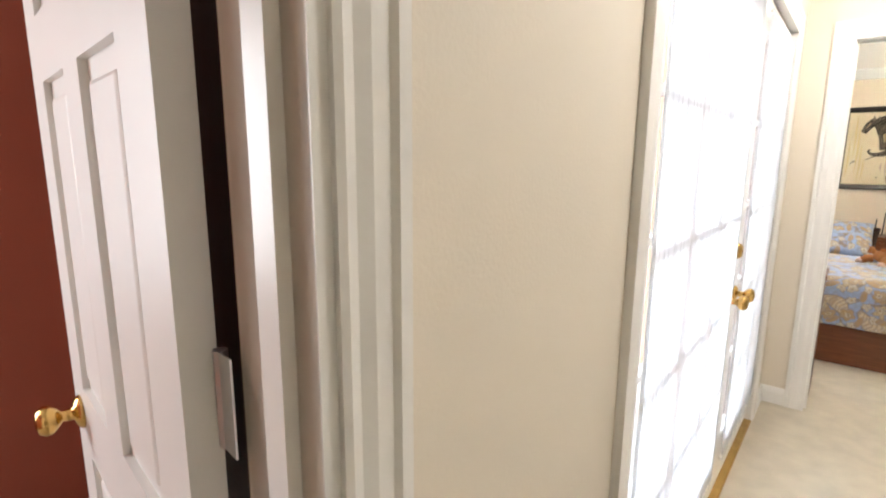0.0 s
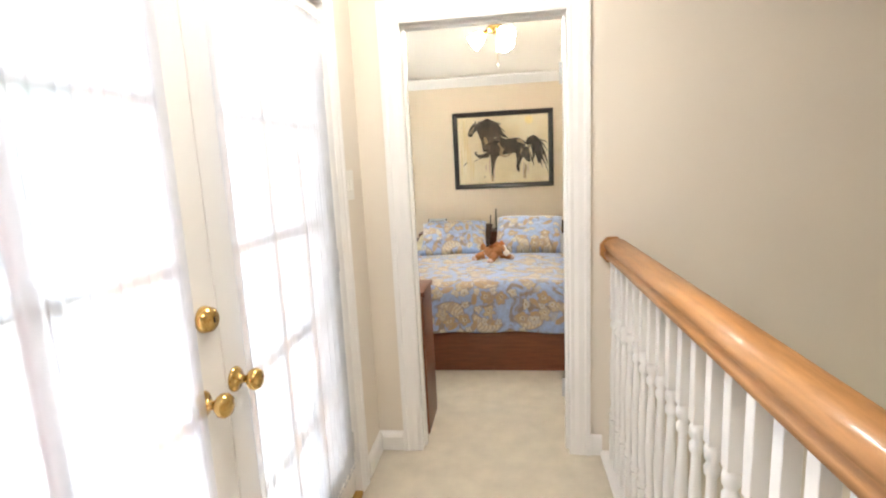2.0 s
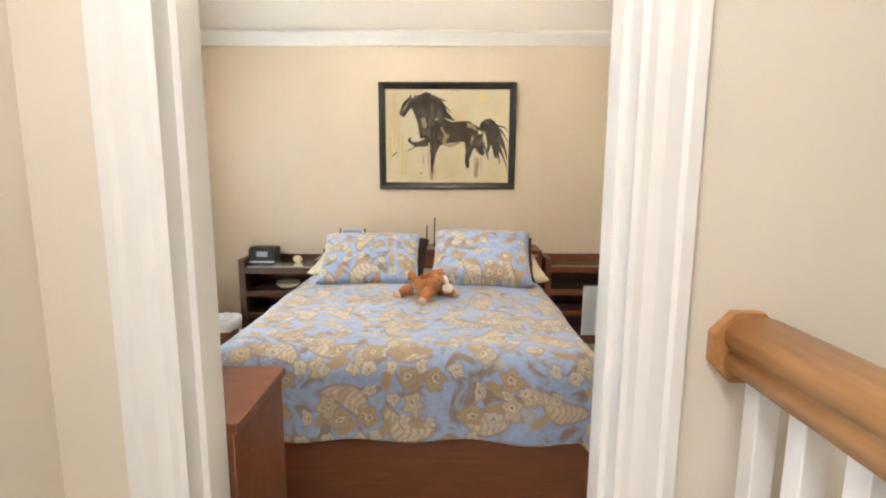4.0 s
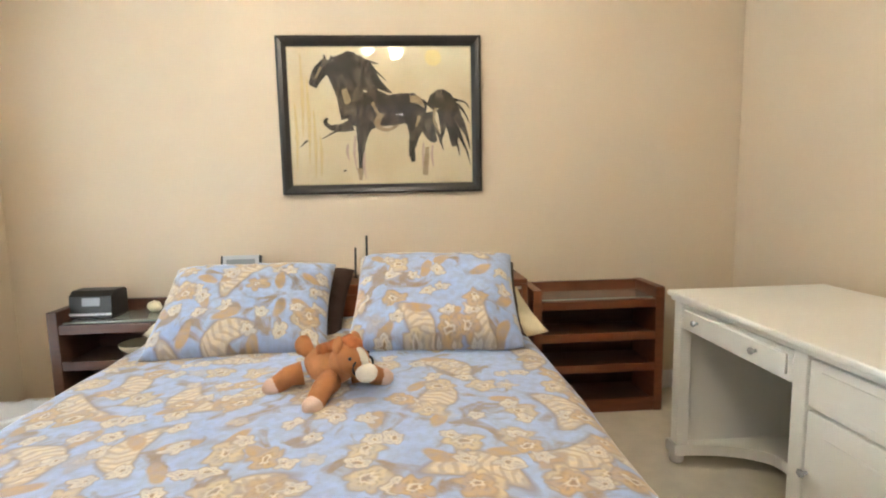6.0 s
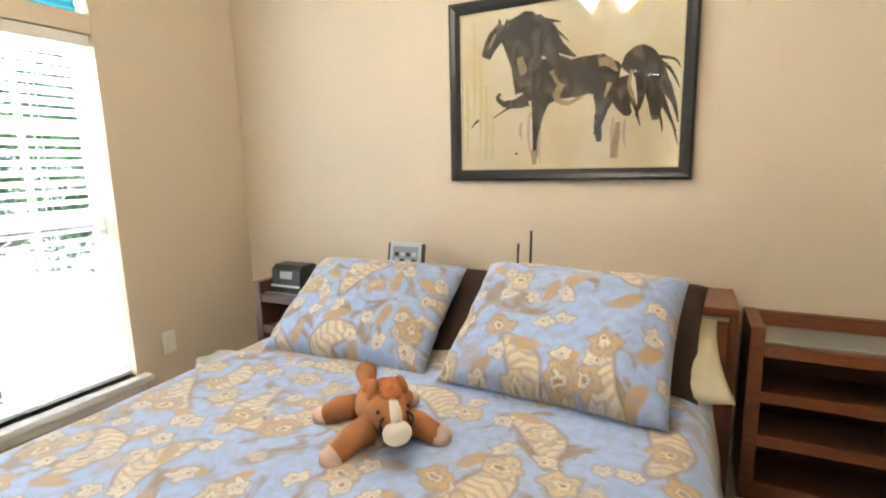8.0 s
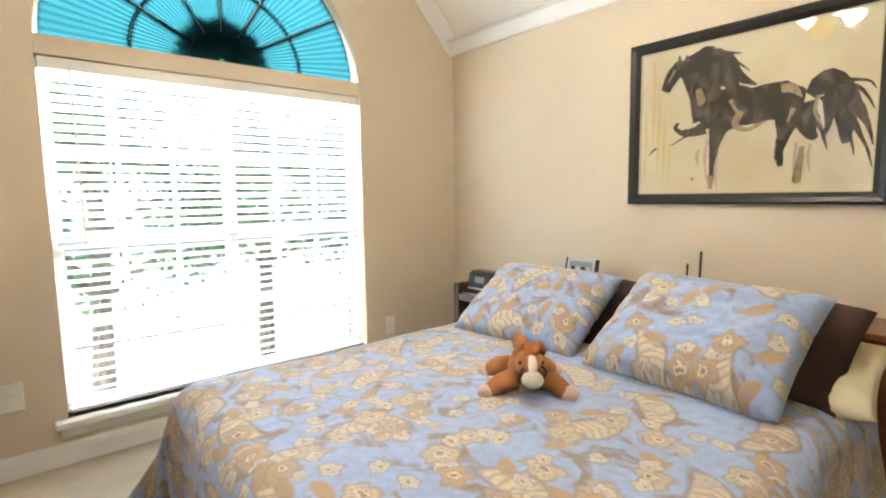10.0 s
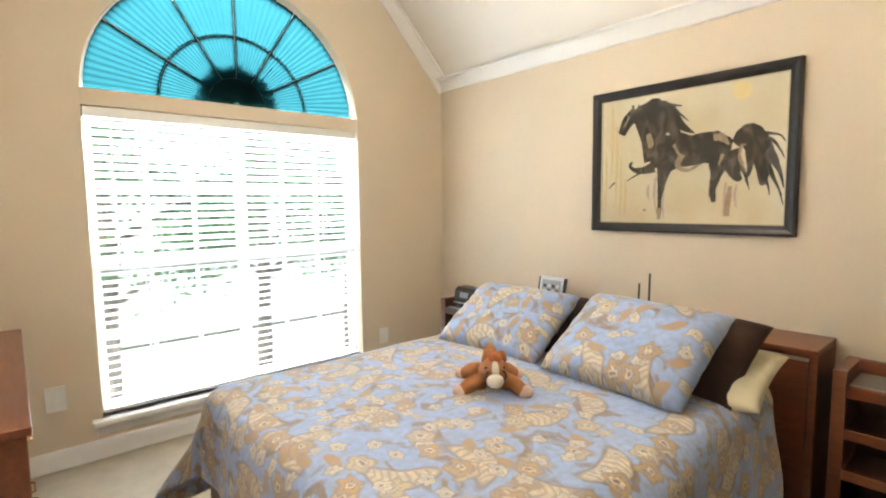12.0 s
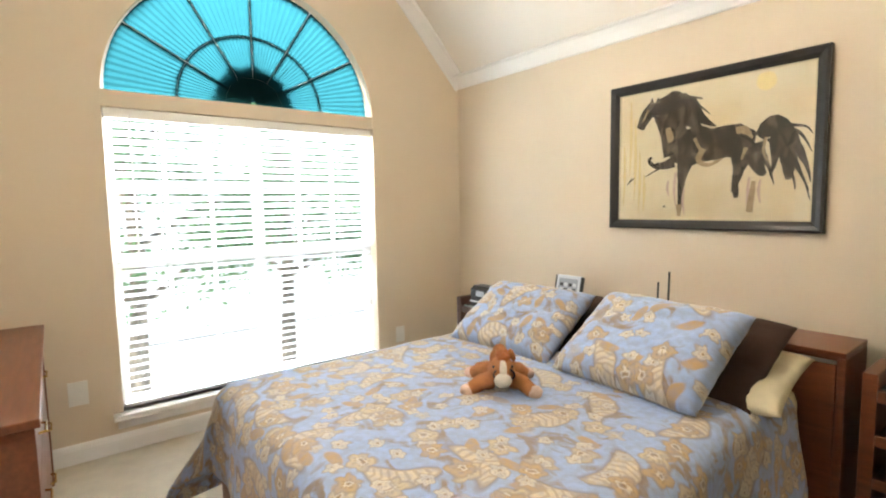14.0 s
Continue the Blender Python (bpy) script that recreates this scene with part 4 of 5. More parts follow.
antenna(0.10, 5.99, 0.215, "tall black rod antenna standing on the headboard")
antenna(0.042, 5.99, 0.155, "short black rod antenna standing on the headboard")
cable = tagged(part("cable", tube([(0.105 + 0.17 * i / 12, 5.985, 0.7235 + 0.045 * math.sin(math.pi * (i / 12) ** 0.7) ** 2) for i in range(13)], 0.003, 6), M_BLACK), "thin black cable curling on the headboard", "cable")


# ---- plush horse ----
def plush_horse():
    m = pose(0.095, 4.785, 0.616, 0, 0, -40) @ Matrix.Scale(0.80, 4)
    body = [blob((0.0, 0, 0.085), (0.105, 0.062, 0.062), rough=0.1), blob((0.075, 0, 0.115), (0.05, 0.05, 0.065), (0, 25, 0), 0.1), blob((0.12, -0.005, 0.135), (0.062, 0.05, 0.052), (0, 25, 0), 0.1)]
    for a, b in (((-0.08, 0.05, 0.06), (-0.12, 0.13, 0.025)), ((-0.08, -0.05, 0.06), (-0.13, -0.13, 0.025)), ((0.06, 0.05, 0.06), (0.12, 0.13, 0.025)), ((0.06, -0.05, 0.06), (0.10, -0.15, 0.025))):
        p, q = Vector(a), Vector(b)
        body.append(tube([p, p.lerp(q, 0.5) + Vector((0, 0, 0.012)), q], [0.04, 0.035, 0.03], 14))
    body.append(tube([(-0.10, 0, 0.11), (-0.14, 0.005, 0.135), (-0.17, 0.01, 0.10)], [0.022, 0.034, 0.012], 12))
    for s in (1, -1):
        body.append(blob((0.095, s * 0.042, 0.185), (0.018, 0.013, 0.03), (20 * s, 0, 0)))
    hooves, blaze = [], []
    for a in ((-0.122, 0.137, 0.026), (-0.132, -0.137, 0.026), (0.124, 0.138, 0.026), (0.102, -0.158, 0.026)):
        hooves.append(blob(a, (0.032, 0.034, 0.03), rough=0.1))
    mane = [blob((0.09 - 0.03 * i, 0.012 * (-1) ** i, 0.183 - 0.012 * i), (0.03, 0.03, 0.022), rough=0.3) for i in range(4)] + [blob((0.125, 0, 0.183), (0.03, 0.028, 0.02), rough=0.3)]
    blaze = [blob((0.155, -0.004, 0.142), (0.03, 0.021, 0.042), (0, -35, 0)), blob((0.185, -0.006, 0.10), (0.033, 0.038, 0.03), (0, 15, 0))]
    ribbon = [tube([(0.165 + 0.0, 0.045 * math.cos(k * math.pi / 8), 0.118 + 0.03 * math.sin(k * math.pi / 8)) for k in range(17)], 0.004, 6)]
    eyes = [blob((0.152, s * 0.04 - 0.004, 0.15), (0.006, 0.006, 0.006)) for s in (1, -1)]
    sets = [(body, M_FUR), (hooves, M_HOOF), (mane, M_MANE), (blaze, M_BLAZE), (ribbon, M_BLACK), (eyes, M_BLACK)]
    out = bmesh.new()
    mats = []
    for group, mt in sets:
        if mt not in mats:
            mats.append(mt)
        for b in group:
            me = bpy.data.meshes.new("tmp")
            b.to_mesh(me)
            b.free()
            k = len(out.faces)
            out.from_mesh(me)
            bpy.data.meshes.remove(me)
            out.faces.ensure_lookup_table()
            for f in out.faces[k:]:
                f.material_index = mats.index(mt)
    out.transform(m)
    ob = part("plush_horse", out, mats[0], None, "", True)
    for mt in mats[1:]:
        ob.data.materials.append(mt)
    return tagged(ob, "orange-brown plush horse toy lying on the comforter", "plush toy")


M_HOOF = material("pinkish_white_plush", (0.66, 0.46, 0.36), 0.95, vary=0.1, scale=30, bump=0.8, fine=420)
M_BLAZE = material("white_plush", (0.74, 0.66, 0.54), 0.95, vary=0.08, scale=30, bump=0.8, fine=420)
M_MANE = material("rust_plush", (0.48, 0.15, 0.045), 0.95, vary=0.18, scale=40, bump=1.0, fine=300)
plush_horse()


# ---- horse picture ----
def picture():
    x0, x1, z0, z1 = -0.326, 0.714, 1.146, 1.942
    y = NY
    t = thing("framed_picture", ((x0 + x1) / 2, y, z0), "black-framed print of a dark horse on cream", "picture")
    fw = 0.05
    prof = [(0, 0.0), (0, 0.03), (0.012, 0.034), (0.03, 0.028), (0.042, 0.018), (fw, 0.012), (fw, 0.0)]
    bm = bmesh.new()
    rings = []
    for (cx, cz), (dx, dz) in (((x0, z0), (1, 1)), ((x1, z0), (-1, 1)), ((x1, z1), (-1, -1)), ((x0, z1), (1, -1))):
        rings.append([bm.verts.new((cx + dx * a, y - 0.001 - b, cz + dz * a)) for a, b in prof])
    k = len(prof)
    for i in range(4):
        A, B = rings[i], rings[(i + 1) % 4]
        for j in range(k):
            bm.faces.new((A[j], A[(j + 1) % k], B[(j + 1) % k], B[j]))
    bmesh.ops.recalc_face_normals(bm, faces=bm.faces)
    part("frame", bm, M_FRAME, t)
    part("fillet", boxes((x0 + fw - 0.002, x0 + fw + 0.006, y - 0.013, y - 0.006, z0 + fw, z1 - fw), (x1 - fw - 0.006, x1 - fw + 0.002, y - 0.013, y - 0.006, z0 + fw, z1 - fw), (x0 + fw, x1 - fw, y - 0.0132, y - 0.006, z0 + fw - 0.002, z0 + fw + 0.006), (x0 + fw, x1 - fw, y - 0.0132, y - 0.006, z1 - fw - 0.006, z1 - fw + 0.002)), M_CREAM, t)
    part("canvas", boxes((x0 + fw - 0.004, x1 - fw + 0.004, y - 0.006, y - 0.002, z0 + fw - 0.004, z1 - fw + 0.004)), M_CANVAS, t, "cream and ochre print")
    W, H = x1 - x0 - 2 * fw, z1 - z0 - 2 * fw

    layer = [0]

    def stroke(points, widths, jag=0.0):
        """A flat brush stroke through points in shares of the sheet."""
        bm = bmesh.new()
        layer[0] += 1
        yy = y - 0.0064 - 0.00002 * layer[0]
        P = []
        n = len(points)
        steps = 7
        for i in range(n - 1):
            p0, p1, p2, p3 = (Vector(points[min(max(i + q, 0), n - 1)]) for q in (-1, 0, 1, 2))
            for s in range(steps):
                u = s / steps
                P.append((0.5 * ((2 * p1) + (p2 - p0) * u + (2 * p0 - 5 * p1 + 4 * p2 - p3) * u * u + (3 * p1 - p0 - 3 * p2 + p3) * u ** 3), widths[i] + (widths[i + 1] - widths[i]) * u))
        P.append((Vector(points[-1]), widths[-1]))
        L, R = [], []
        for i, (p, wd) in enumerate(P):
            d = P[min(i + 1, len(P) - 1)][0] - P[max(i - 1, 0)][0]
            d = Vector((d.x * W, d.y * H)).normalized()
            nrm = Vector((-d.y, d.x))
            c = Vector((x0 + fw + p.x * W, z0 + fw + p.y * H))
            ja = jag * noise.noise(Vector((i * 1.7, layer[0] * 3.1, 0)))
            jb = jag * noise.noise(Vector((i * 1.7, layer[0] * 3.1, 5)))
            for side, lst, jj in ((1, L, ja), (-1, R, jb)):
                q = c + nrm * side * (wd / 2 * W) * (1 + jj)
                lst.append(bm.verts.new((q.x, yy, q.y)))
        for i in range(len(P) - 1):
            bm.faces.new((L[i], R[i], R[i + 1], L[i + 1]))
        bmesh.ops.recalc_face_normals(bm, faces=bm.faces)
        return bm

    ink = [
        stroke([(0.31, 0.50), (0.42, 0.54), (0.54, 0.545), (0.66, 0.555), (0.75, 0.54)], [0.10, 0.20, 0.165, 0.17, 0.08], 0.12),   # trunk
        stroke([(0.36, 0.50), (0.33, 0.66), (0.27, 0.80), (0.20, 0.885)], [0.17, 0.15, 0.11, 0.05], 0.12),                       # neck
        stroke([(0.225, 0.89), (0.17, 0.82), (0.13, 0.72)], [0.075, 0.075, 0.045], 0.15),                                       # head
        stroke([(0.205, 0.88), (0.20, 0.945)], [0.025, 0.008]),
        stroke([(0.23, 0.88), (0.24, 0.94)], [0.025, 0.008]),
        stroke([(0.34, 0.44), (0.28, 0.42), (0.215, 0.42)], [0.07, 0.045, 0.025], 0.2),                                         # lifted foreleg
        stroke([(0.22, 0.42), (0.19, 0.46), (0.205, 0.49)], [0.025, 0.02, 0.015], 0.2),
        stroke([(0.40, 0.44), (0.385, 0.30), (0.38, 0.19), (0.375, 0.06)], [0.09, 0.045, 0.03, 0.02], 0.25),                   # standing foreleg
        stroke([(0.70, 0.52), (0.68, 0.36), (0.665, 0.27), (0.655, 0.20)], [0.15, 0.06, 0.035, 0.02], 0.25),                   # hind legs
        stroke([(0.655, 0.27), (0.665, 0.22), (0.67, 0.16)], [0.02, 0.035, 0.02], 0.2),
        stroke([(0.74, 0.52), (0.77, 0.36), (0.80, 0.31)], [0.11, 0.06, 0.02], 0.25),
        stroke([(0.77, 0.56), (0.83, 0.63), (0.89, 0.50), (0.90, 0.27)], [0.05, 0.10, 0.11, 0.02], 0.2),                       # tail
        stroke([(0.85, 0.62), (0.92, 0.50), (0.97, 0.36), (0.99, 0.25)], [0.04, 0.05, 0.02, 0.004], 0.3),
        stroke([(0.86, 0.55), (0.93, 0.36), (0.985, 0.20)], [0.05, 0.02, 0.004], 0.3),
        stroke([(0.83, 0.55), (0.84, 0.40), (0.82, 0.30)], [0.05, 0.03, 0.004], 0.3),
        stroke([(0.84, 0.63), (0.94, 0.56), (0.99, 0.44)], [0.03, 0.015, 0.003], 0.3),
        stroke([(0.25, 0.89), (0.34, 0.92), (0.44, 0.86), (0.48, 0.80)], [0.05, 0.07, 0.045, 0.006], 0.3),                     # mane
        stroke([(0.29, 0.86), (0.40, 0.83), (0.50, 0.72), (0.56, 0.67)], [0.08, 0.10, 0.04, 0.005], 0.3),
        stroke([(0.31, 0.78), (0.42, 0.74), (0.49, 0.64)], [0.09, 0.09, 0.01], 0.3),
        stroke([(0.33, 0.91), (0.42, 0.90), (0.49, 0.88)], [0.03, 0.02, 0.004], 0.3),
        stroke([(0.38, 0.86), (0.46, 0.84), (0.53, 0.76)], [0.02, 0.014, 0.003], 0.3),
        stroke([(0.36, 0.80), (0.45, 0.70), (0.53, 0.66)], [0.03, 0.02, 0.003], 0.3),
        stroke([(0.88, 0.62), (0.96, 0.60), (0.99, 0.55)], [0.02, 0.010, 0.003], 0.3),
        stroke([(0.87, 0.46), (0.92, 0.28), (0.93, 0.20)], [0.03, 0.012, 0.003], 0.3),
        stroke([(0.90, 0.48), (0.96, 0.28), (0.995, 0.12)], [0.02, 0.010, 0.003], 0.3),
        stroke([(0.78, 0.48), (0.82, 0.34), (0.84, 0.24)], [0.03, 0.014, 0.003], 0.3),
        stroke([(0.05, 0.28), (0.08, 0.32), (0.10, 0.33)], [0.004, 0.012, 0.003], 0.3),
        stroke([(0.17, 0.34), (0.26, 0.40), (0.34, 0.41)], [0.004, 0.012, 0.006], 0.3),
        stroke([(0.28, 0.10), (0.295, 0.105)], [0.012, 0.004], 0.3),
    ]
    disc = bmesh.new()
    bmesh.ops.create_circle(disc, cap_ends=True, segments=20, radius=0.042, matrix=Matrix.Translation((0.468, y - 0.0062, 1.838)) @ Matrix.Rotation(radians(90), 4, "X"))
    for v in disc.verts:
        v.co += Vector((noise.noise(v.co * 31), 0, noise.noise(v.co * 31 + Vector((4, 0, 0))))) * 0.006
    part("yellow_disc", disc, M_SUNDISC, t, "pale yellow painted disc")
    for b in ink:
        part("ink_stroke", b, M_INK, t, "loose black ink stroke of the horse")
    for (a, b), lab in (((0.07, 0.95), 0.35), ((0.10, 0.80), 0.15), ((0.13, 0.55), 0.05), ((0.16, 0.36), 0.06), ((0.03, 0.60), 0.10)):
        part("drip_stroke", stroke([(a, b), (a + 0.004, (b + lab) / 2), (a - 0.003, lab)], [0.008, 0.022, 0.004], 0.5), M_DRIP, t, "faint ochre drip")
    for a, b, c in ((0.35, 0.36, 0.10), (0.31, 0.30, 0.18), (0.73, 0.30, 0.05), (0.78, 0.28, 0.12), (0.40, 0.24, 0.04)):
        part("drip_stroke", stroke([(a, b), (a - 0.006, (b + c) / 2), (a + 0.004, c)], [0.010, 0.016, 0.003], 0.5), M_ROSE, t, "faint rose drip")
    pale = [
        stroke([(0.50, 0.52), (0.475, 0.44), (0.53, 0.40), (0.60, 0.44)], [0.035, 0.03, 0.02, 0.008], 0.4),
        stroke([(0.30, 0.70), (0.315, 0.62), (0.30, 0.60)], [0.03, 0.04, 0.01], 0.4),
        stroke([(0.66, 0.62), (0.70, 0.62), (0.74, 0.56)], [0.035, 0.04, 0.006], 0.4),
        stroke([(0.80, 0.56), (0.79, 0.46), (0.82, 0.38)], [0.012, 0.014, 0.004], 0.4),
        stroke([(0.18, 0.86), (0.15, 0.78)], [0.014, 0.010], 0.4),
        stroke([(0.45, 0.60), (0.49, 0.50)], [0.02, 0.012], 0.5),
        stroke([(0.71, 0.50), (0.69, 0.42)], [0.022, 0.008], 0.5),
        stroke([(0.37, 0.12), (0.375, 0.03)], [0.03, 0.02], 0.4),
        stroke([(0.75, 0.27), (0.735, 0.06)], [0.02, 0.035], 0.4),
    ]
    for b in pale:
        part("ochre_stroke", b, M_OCHRE, t, "ochre brush stroke")
    g = part("glass", boxes((x0 + fw - 0.003, x1 - fw + 0.003, y - 0.0108, y - 0.0088, z0 + fw - 0.003, z1 - fw + 0.003)), M_GLASS2, t, "clear picture glass")
    g.visible_shadow = False


M_GLASS2 = bpy.data.materials.new("picture_glass")
M_GLASS2.use_nodes = True
_n, _l = M_GLASS2.node_tree.nodes, M_GLASS2.node_tree.links
_n.remove(_n["Principled BSDF"])
_t, _g, _m, _f = _n.new("ShaderNodeBsdfTransparent"), _n.new("ShaderNodeBsdfGlossy"), _n.new("ShaderNodeMixShader"), _n.new("ShaderNodeFresnel")
_g.inputs["Roughness"].default_value = 0.03
_f.inputs[0].default_value = 1.45
_l.new(_f.outputs[0], _m.inputs[0])
_l.new(_t.outputs[0], _m.inputs[1])
_l.new(_g.outputs[0], _m.inputs[2])
_l.new(_m.outputs[0], _n["Material Output"].inputs[0])
M_CANVAS = material("cream_print", (0.84, 0.77, 0.60), 0.8, vary=0.1, scale=4, bump=0.05, second=(0.72, 0.60, 0.38))
M_INK = material("black_ink_wash", (0.30, 0.235, 0.17), 0.8, scale=20, bump=0.05, fine=90, stretch=(1, 1, 0.55), second=(0.012, 0.010, 0.009))
for node in M_INK.node_tree.nodes:
    if node.type == "MAP_RANGE":
        node.inputs[1].default_value, node.inputs[2].default_value = 0.47, 0.80
    if node.type == "MATH":
        node.inputs[1].default_value = 0.12
    if node.type == "TEX_NOISE":
        node.inputs["Distortion"].default_value = 1.0
M_SUNDISC = material("pale_yellow_wash", (0.92, 0.78, 0.40), 0.8, vary=0.06, scale=30, bump=0.0)
M_DRIP = material("faint_ochre_wash", (0.80, 0.66, 0.36), 0.8, vary=0.08, scale=30, bump=0.0)
M_ROSE = material("faint_rose_wash", (0.66, 0.50, 0.42), 0.8, vary=0.10, scale=30, bump=0.0)
M_OCHRE = material("ochre_wash", (0.52, 0.40, 0.25), 0.8, scale=30, bump=0.05, second=(0.30, 0.20, 0.11))
picture()


# ---- white desk ----
def desk():
    x0, x1, y0, y1, h = 1.40, 2.06, 4.05, 5.39, 0.73
    ym = 4.72
    t = thing("desk", (1.76, 4.72, 0), "white lacquered desk with drawers and crystal knobs", "desk")
    part("top", join(boxes((x0 - 0.025, x1, y0 - 0.02, y1 + 0.02, h - 0.022, h), bevel=0.006), boxes((x0 - 0.012, x1, y0 - 0.01, y1 + 0.01, h - 0.04, h - 0.022), bevel=0.005)), M_DESK, t)
    part("end_panel", boxes((x0 + 0.015, x1, y1 - 0.025, y1, 0.09, h - 0.04)), M_DESK, t)
    part("back_panel", boxes((x1 - 0.02, x1 - 0.002, ym, y1 - 0.025, 0.09, h - 0.04)), M_DESK, t)
    for y in (y1 - 0.05, ym - 0.02):
        part("front_post", boxes((x0, x0 + 0.05, y, y + 0.05, 0.05, h - 0.041), bevel=0.004), M_DESK, t)
    d = part("drawer", boxes((x0 + 0.004, x0 + 0.022, ym + 0.034, y1 - 0.054, h - 0.145, h - 0.048), bevel=0.003), M_DESK, t)
    part("drawer_panel", boxes((x0 - 0.003, x0 + 0.006, ym + 0.055, y1 - 0.075, h - 0.128, h - 0.065), bevel=0.003), M_DESK, d)
    turn = Matrix.Rotation(radians(-90), 4, "Y")
    prof = [(0.006, 0), (0.005, 0.010), (0.011, 0.015), (0.012, 0.021), (0.006, 0.026)]
    for y in (y1 - 0.17, ym + 0.18):
        part("knob", lathe(prof, Matrix.Translation((x0 - 0.002, y, h - 0.096)) @ turn, 8), M_CRYSTAL, d, "small crystal knob")
    # curved foot shelf
    out = [(x0 - 0.012, y1 + 0.012), (x1, y1 + 0.012), (x1, ym), (x0 + 0.34, ym)]
    for i in range(9):
        a = math.pi / 2 * i / 8
        out.append((x0 + 0.34 - 0.352 * (1 - math.cos(a)), y1 - 0.20 + 0.14 * math.sin(a)))
    part("foot_shelf", prism(out, "z", 0.045, 0.09), M_DESK, t)
    for x, y in ((x0 + 0.02, y1 - 0.015), (x1 - 0.04, y1 - 0.015), (x1 - 0.04, y0 + 0.04), (x0 + 0.03, y0 + 0.04)):
        part("foot", lathe([(0.022, 0.0), (0.03, 0.012), (0.03, 0.03), (0.024, 0.046)], Matrix.Translation((x, y, 0)), 14), M_DESK, t, "", True)
    c = part("cabinet", boxes((x0 + 0.02, x1, y0, ym, 0.045, h - 0.041), bevel=0.003), M_DESK, t)
    part("cabinet_drawer", join(boxes((x0, x0 + 0.022, y0 + 0.012, ym - 0.03, h - 0.185, h - 0.05), bevel=0.003), boxes((x0 - 0.004, x0 + 0.004, y0 + 0.05, ym - 0.07, h - 0.16, h - 0.075), bevel=0.003)), M_DESK, t)
    part("cabinet_door", join(boxes((x0, x0 + 0.022, y0 + 0.012, ym - 0.03, 0.06, h - 0.195), bevel=0.003), boxes((x0 - 0.004, x0 + 0.004, y0 + 0.07, ym - 0.09, 0.12, h - 0.25), bevel=0.003)), M_DESK, t)
    for y, z in (((y0 + ym) / 2, h - 0.117), (ym - 0.045, 0.36)):
        part("knob", lathe(prof, Matrix.Translation((x0 - 0.003, y, z)) @ turn, 8), M_CRYSTAL, t, "small crystal knob")


desk()


# ---- dresser ----
def dresser():
    x0, x1, y0, y1, h = -1.56, -0.22, 3.15, 3.44, 0.775
    t = thing("dresser", (-0.89, 3.33, 0), "red-brown wooden dresser against the door wall", "dresser")
    part("top", boxes((x0 - 0.008, x1 + 0.008, y0, y1 + 0.012, h - 0.024, h), bevel=0.003), M_WOOD, t)
    for a in (x0, x1 - 0.022):
        part("side_panel", boxes((a, a + 0.022, y0, y1, 0, h - 0.025), bevel=0.002), M_WOOD, t)
    part("body", boxes((x0 + 0.022, x1 - 0.022, y0, y1 - 0.03, 0.0, h - 0.025)), M_DARKWOOD, t)
    for c in range(2):
        for r in range(3):
            a = x0 + 0.026 + c * (x1 - x0 - 0.05) / 2
            z = 0.07 + r * 0.225
            d = part("drawer", boxes((a, a + (x1 - x0 - 0.06) / 2, y1 - 0.03, y1 - 0.006, z, z + 0.215), bevel=0.003), M_WOOD, t)
            part("pull", tube([((2 * a + 0.64) / 2 - 0.05, y1 - 0.006, z + 0.11), ((2 * a + 0.64) / 2 - 0.04, y1 + 0.012, z + 0.11), ((2 * a + 0.64) / 2 + 0.04, y1 + 0.012, z + 0.11), ((2 * a + 0.64) / 2 + 0.05, y1 - 0.006, z + 0.11)], 0.004, 6), M_BRASS, d, "brass pull")


dresser()


# ---- waste bin ----
def waste_bin():
    t = thing("waste_bin", (-1.38, 5.58, 0), "brown waste bin with a white liner", "waste bin")
    m = Matrix.Translation((-1.38, 5.58, 0)) @ Matrix.Diagonal((0.98, 0.9, 1.0, 1))
    part("bin", lathe([(0.10, 0.0), (0.105, 0.01), (0.125, 0.23), (0.128, 0.235), (0.12, 0.235), (0.1, 0.02)], m, 24), M_BIN, t, "", True)
    bm = lathe([(0.127, 0.19), (0.133, 0.205), (0.136, 0.235), (0.15, 0.265), (0.12, 0.275), (0.112, 0.23), (0.09, 0.16), (0.02, 0.15)], m, 40)
    for v in bm.verts:
        v.co += Vector((noise.noise(v.co * 22), noise.noise(v.co * 22 + Vector((5, 0, 0))), 1.4 * noise.noise(v.co * 16 + Vector((0, 7, 0))))) * 0.014
    part("liner", bm, M_BAG, t, "crumpled white plastic liner", True)


waste_bin()


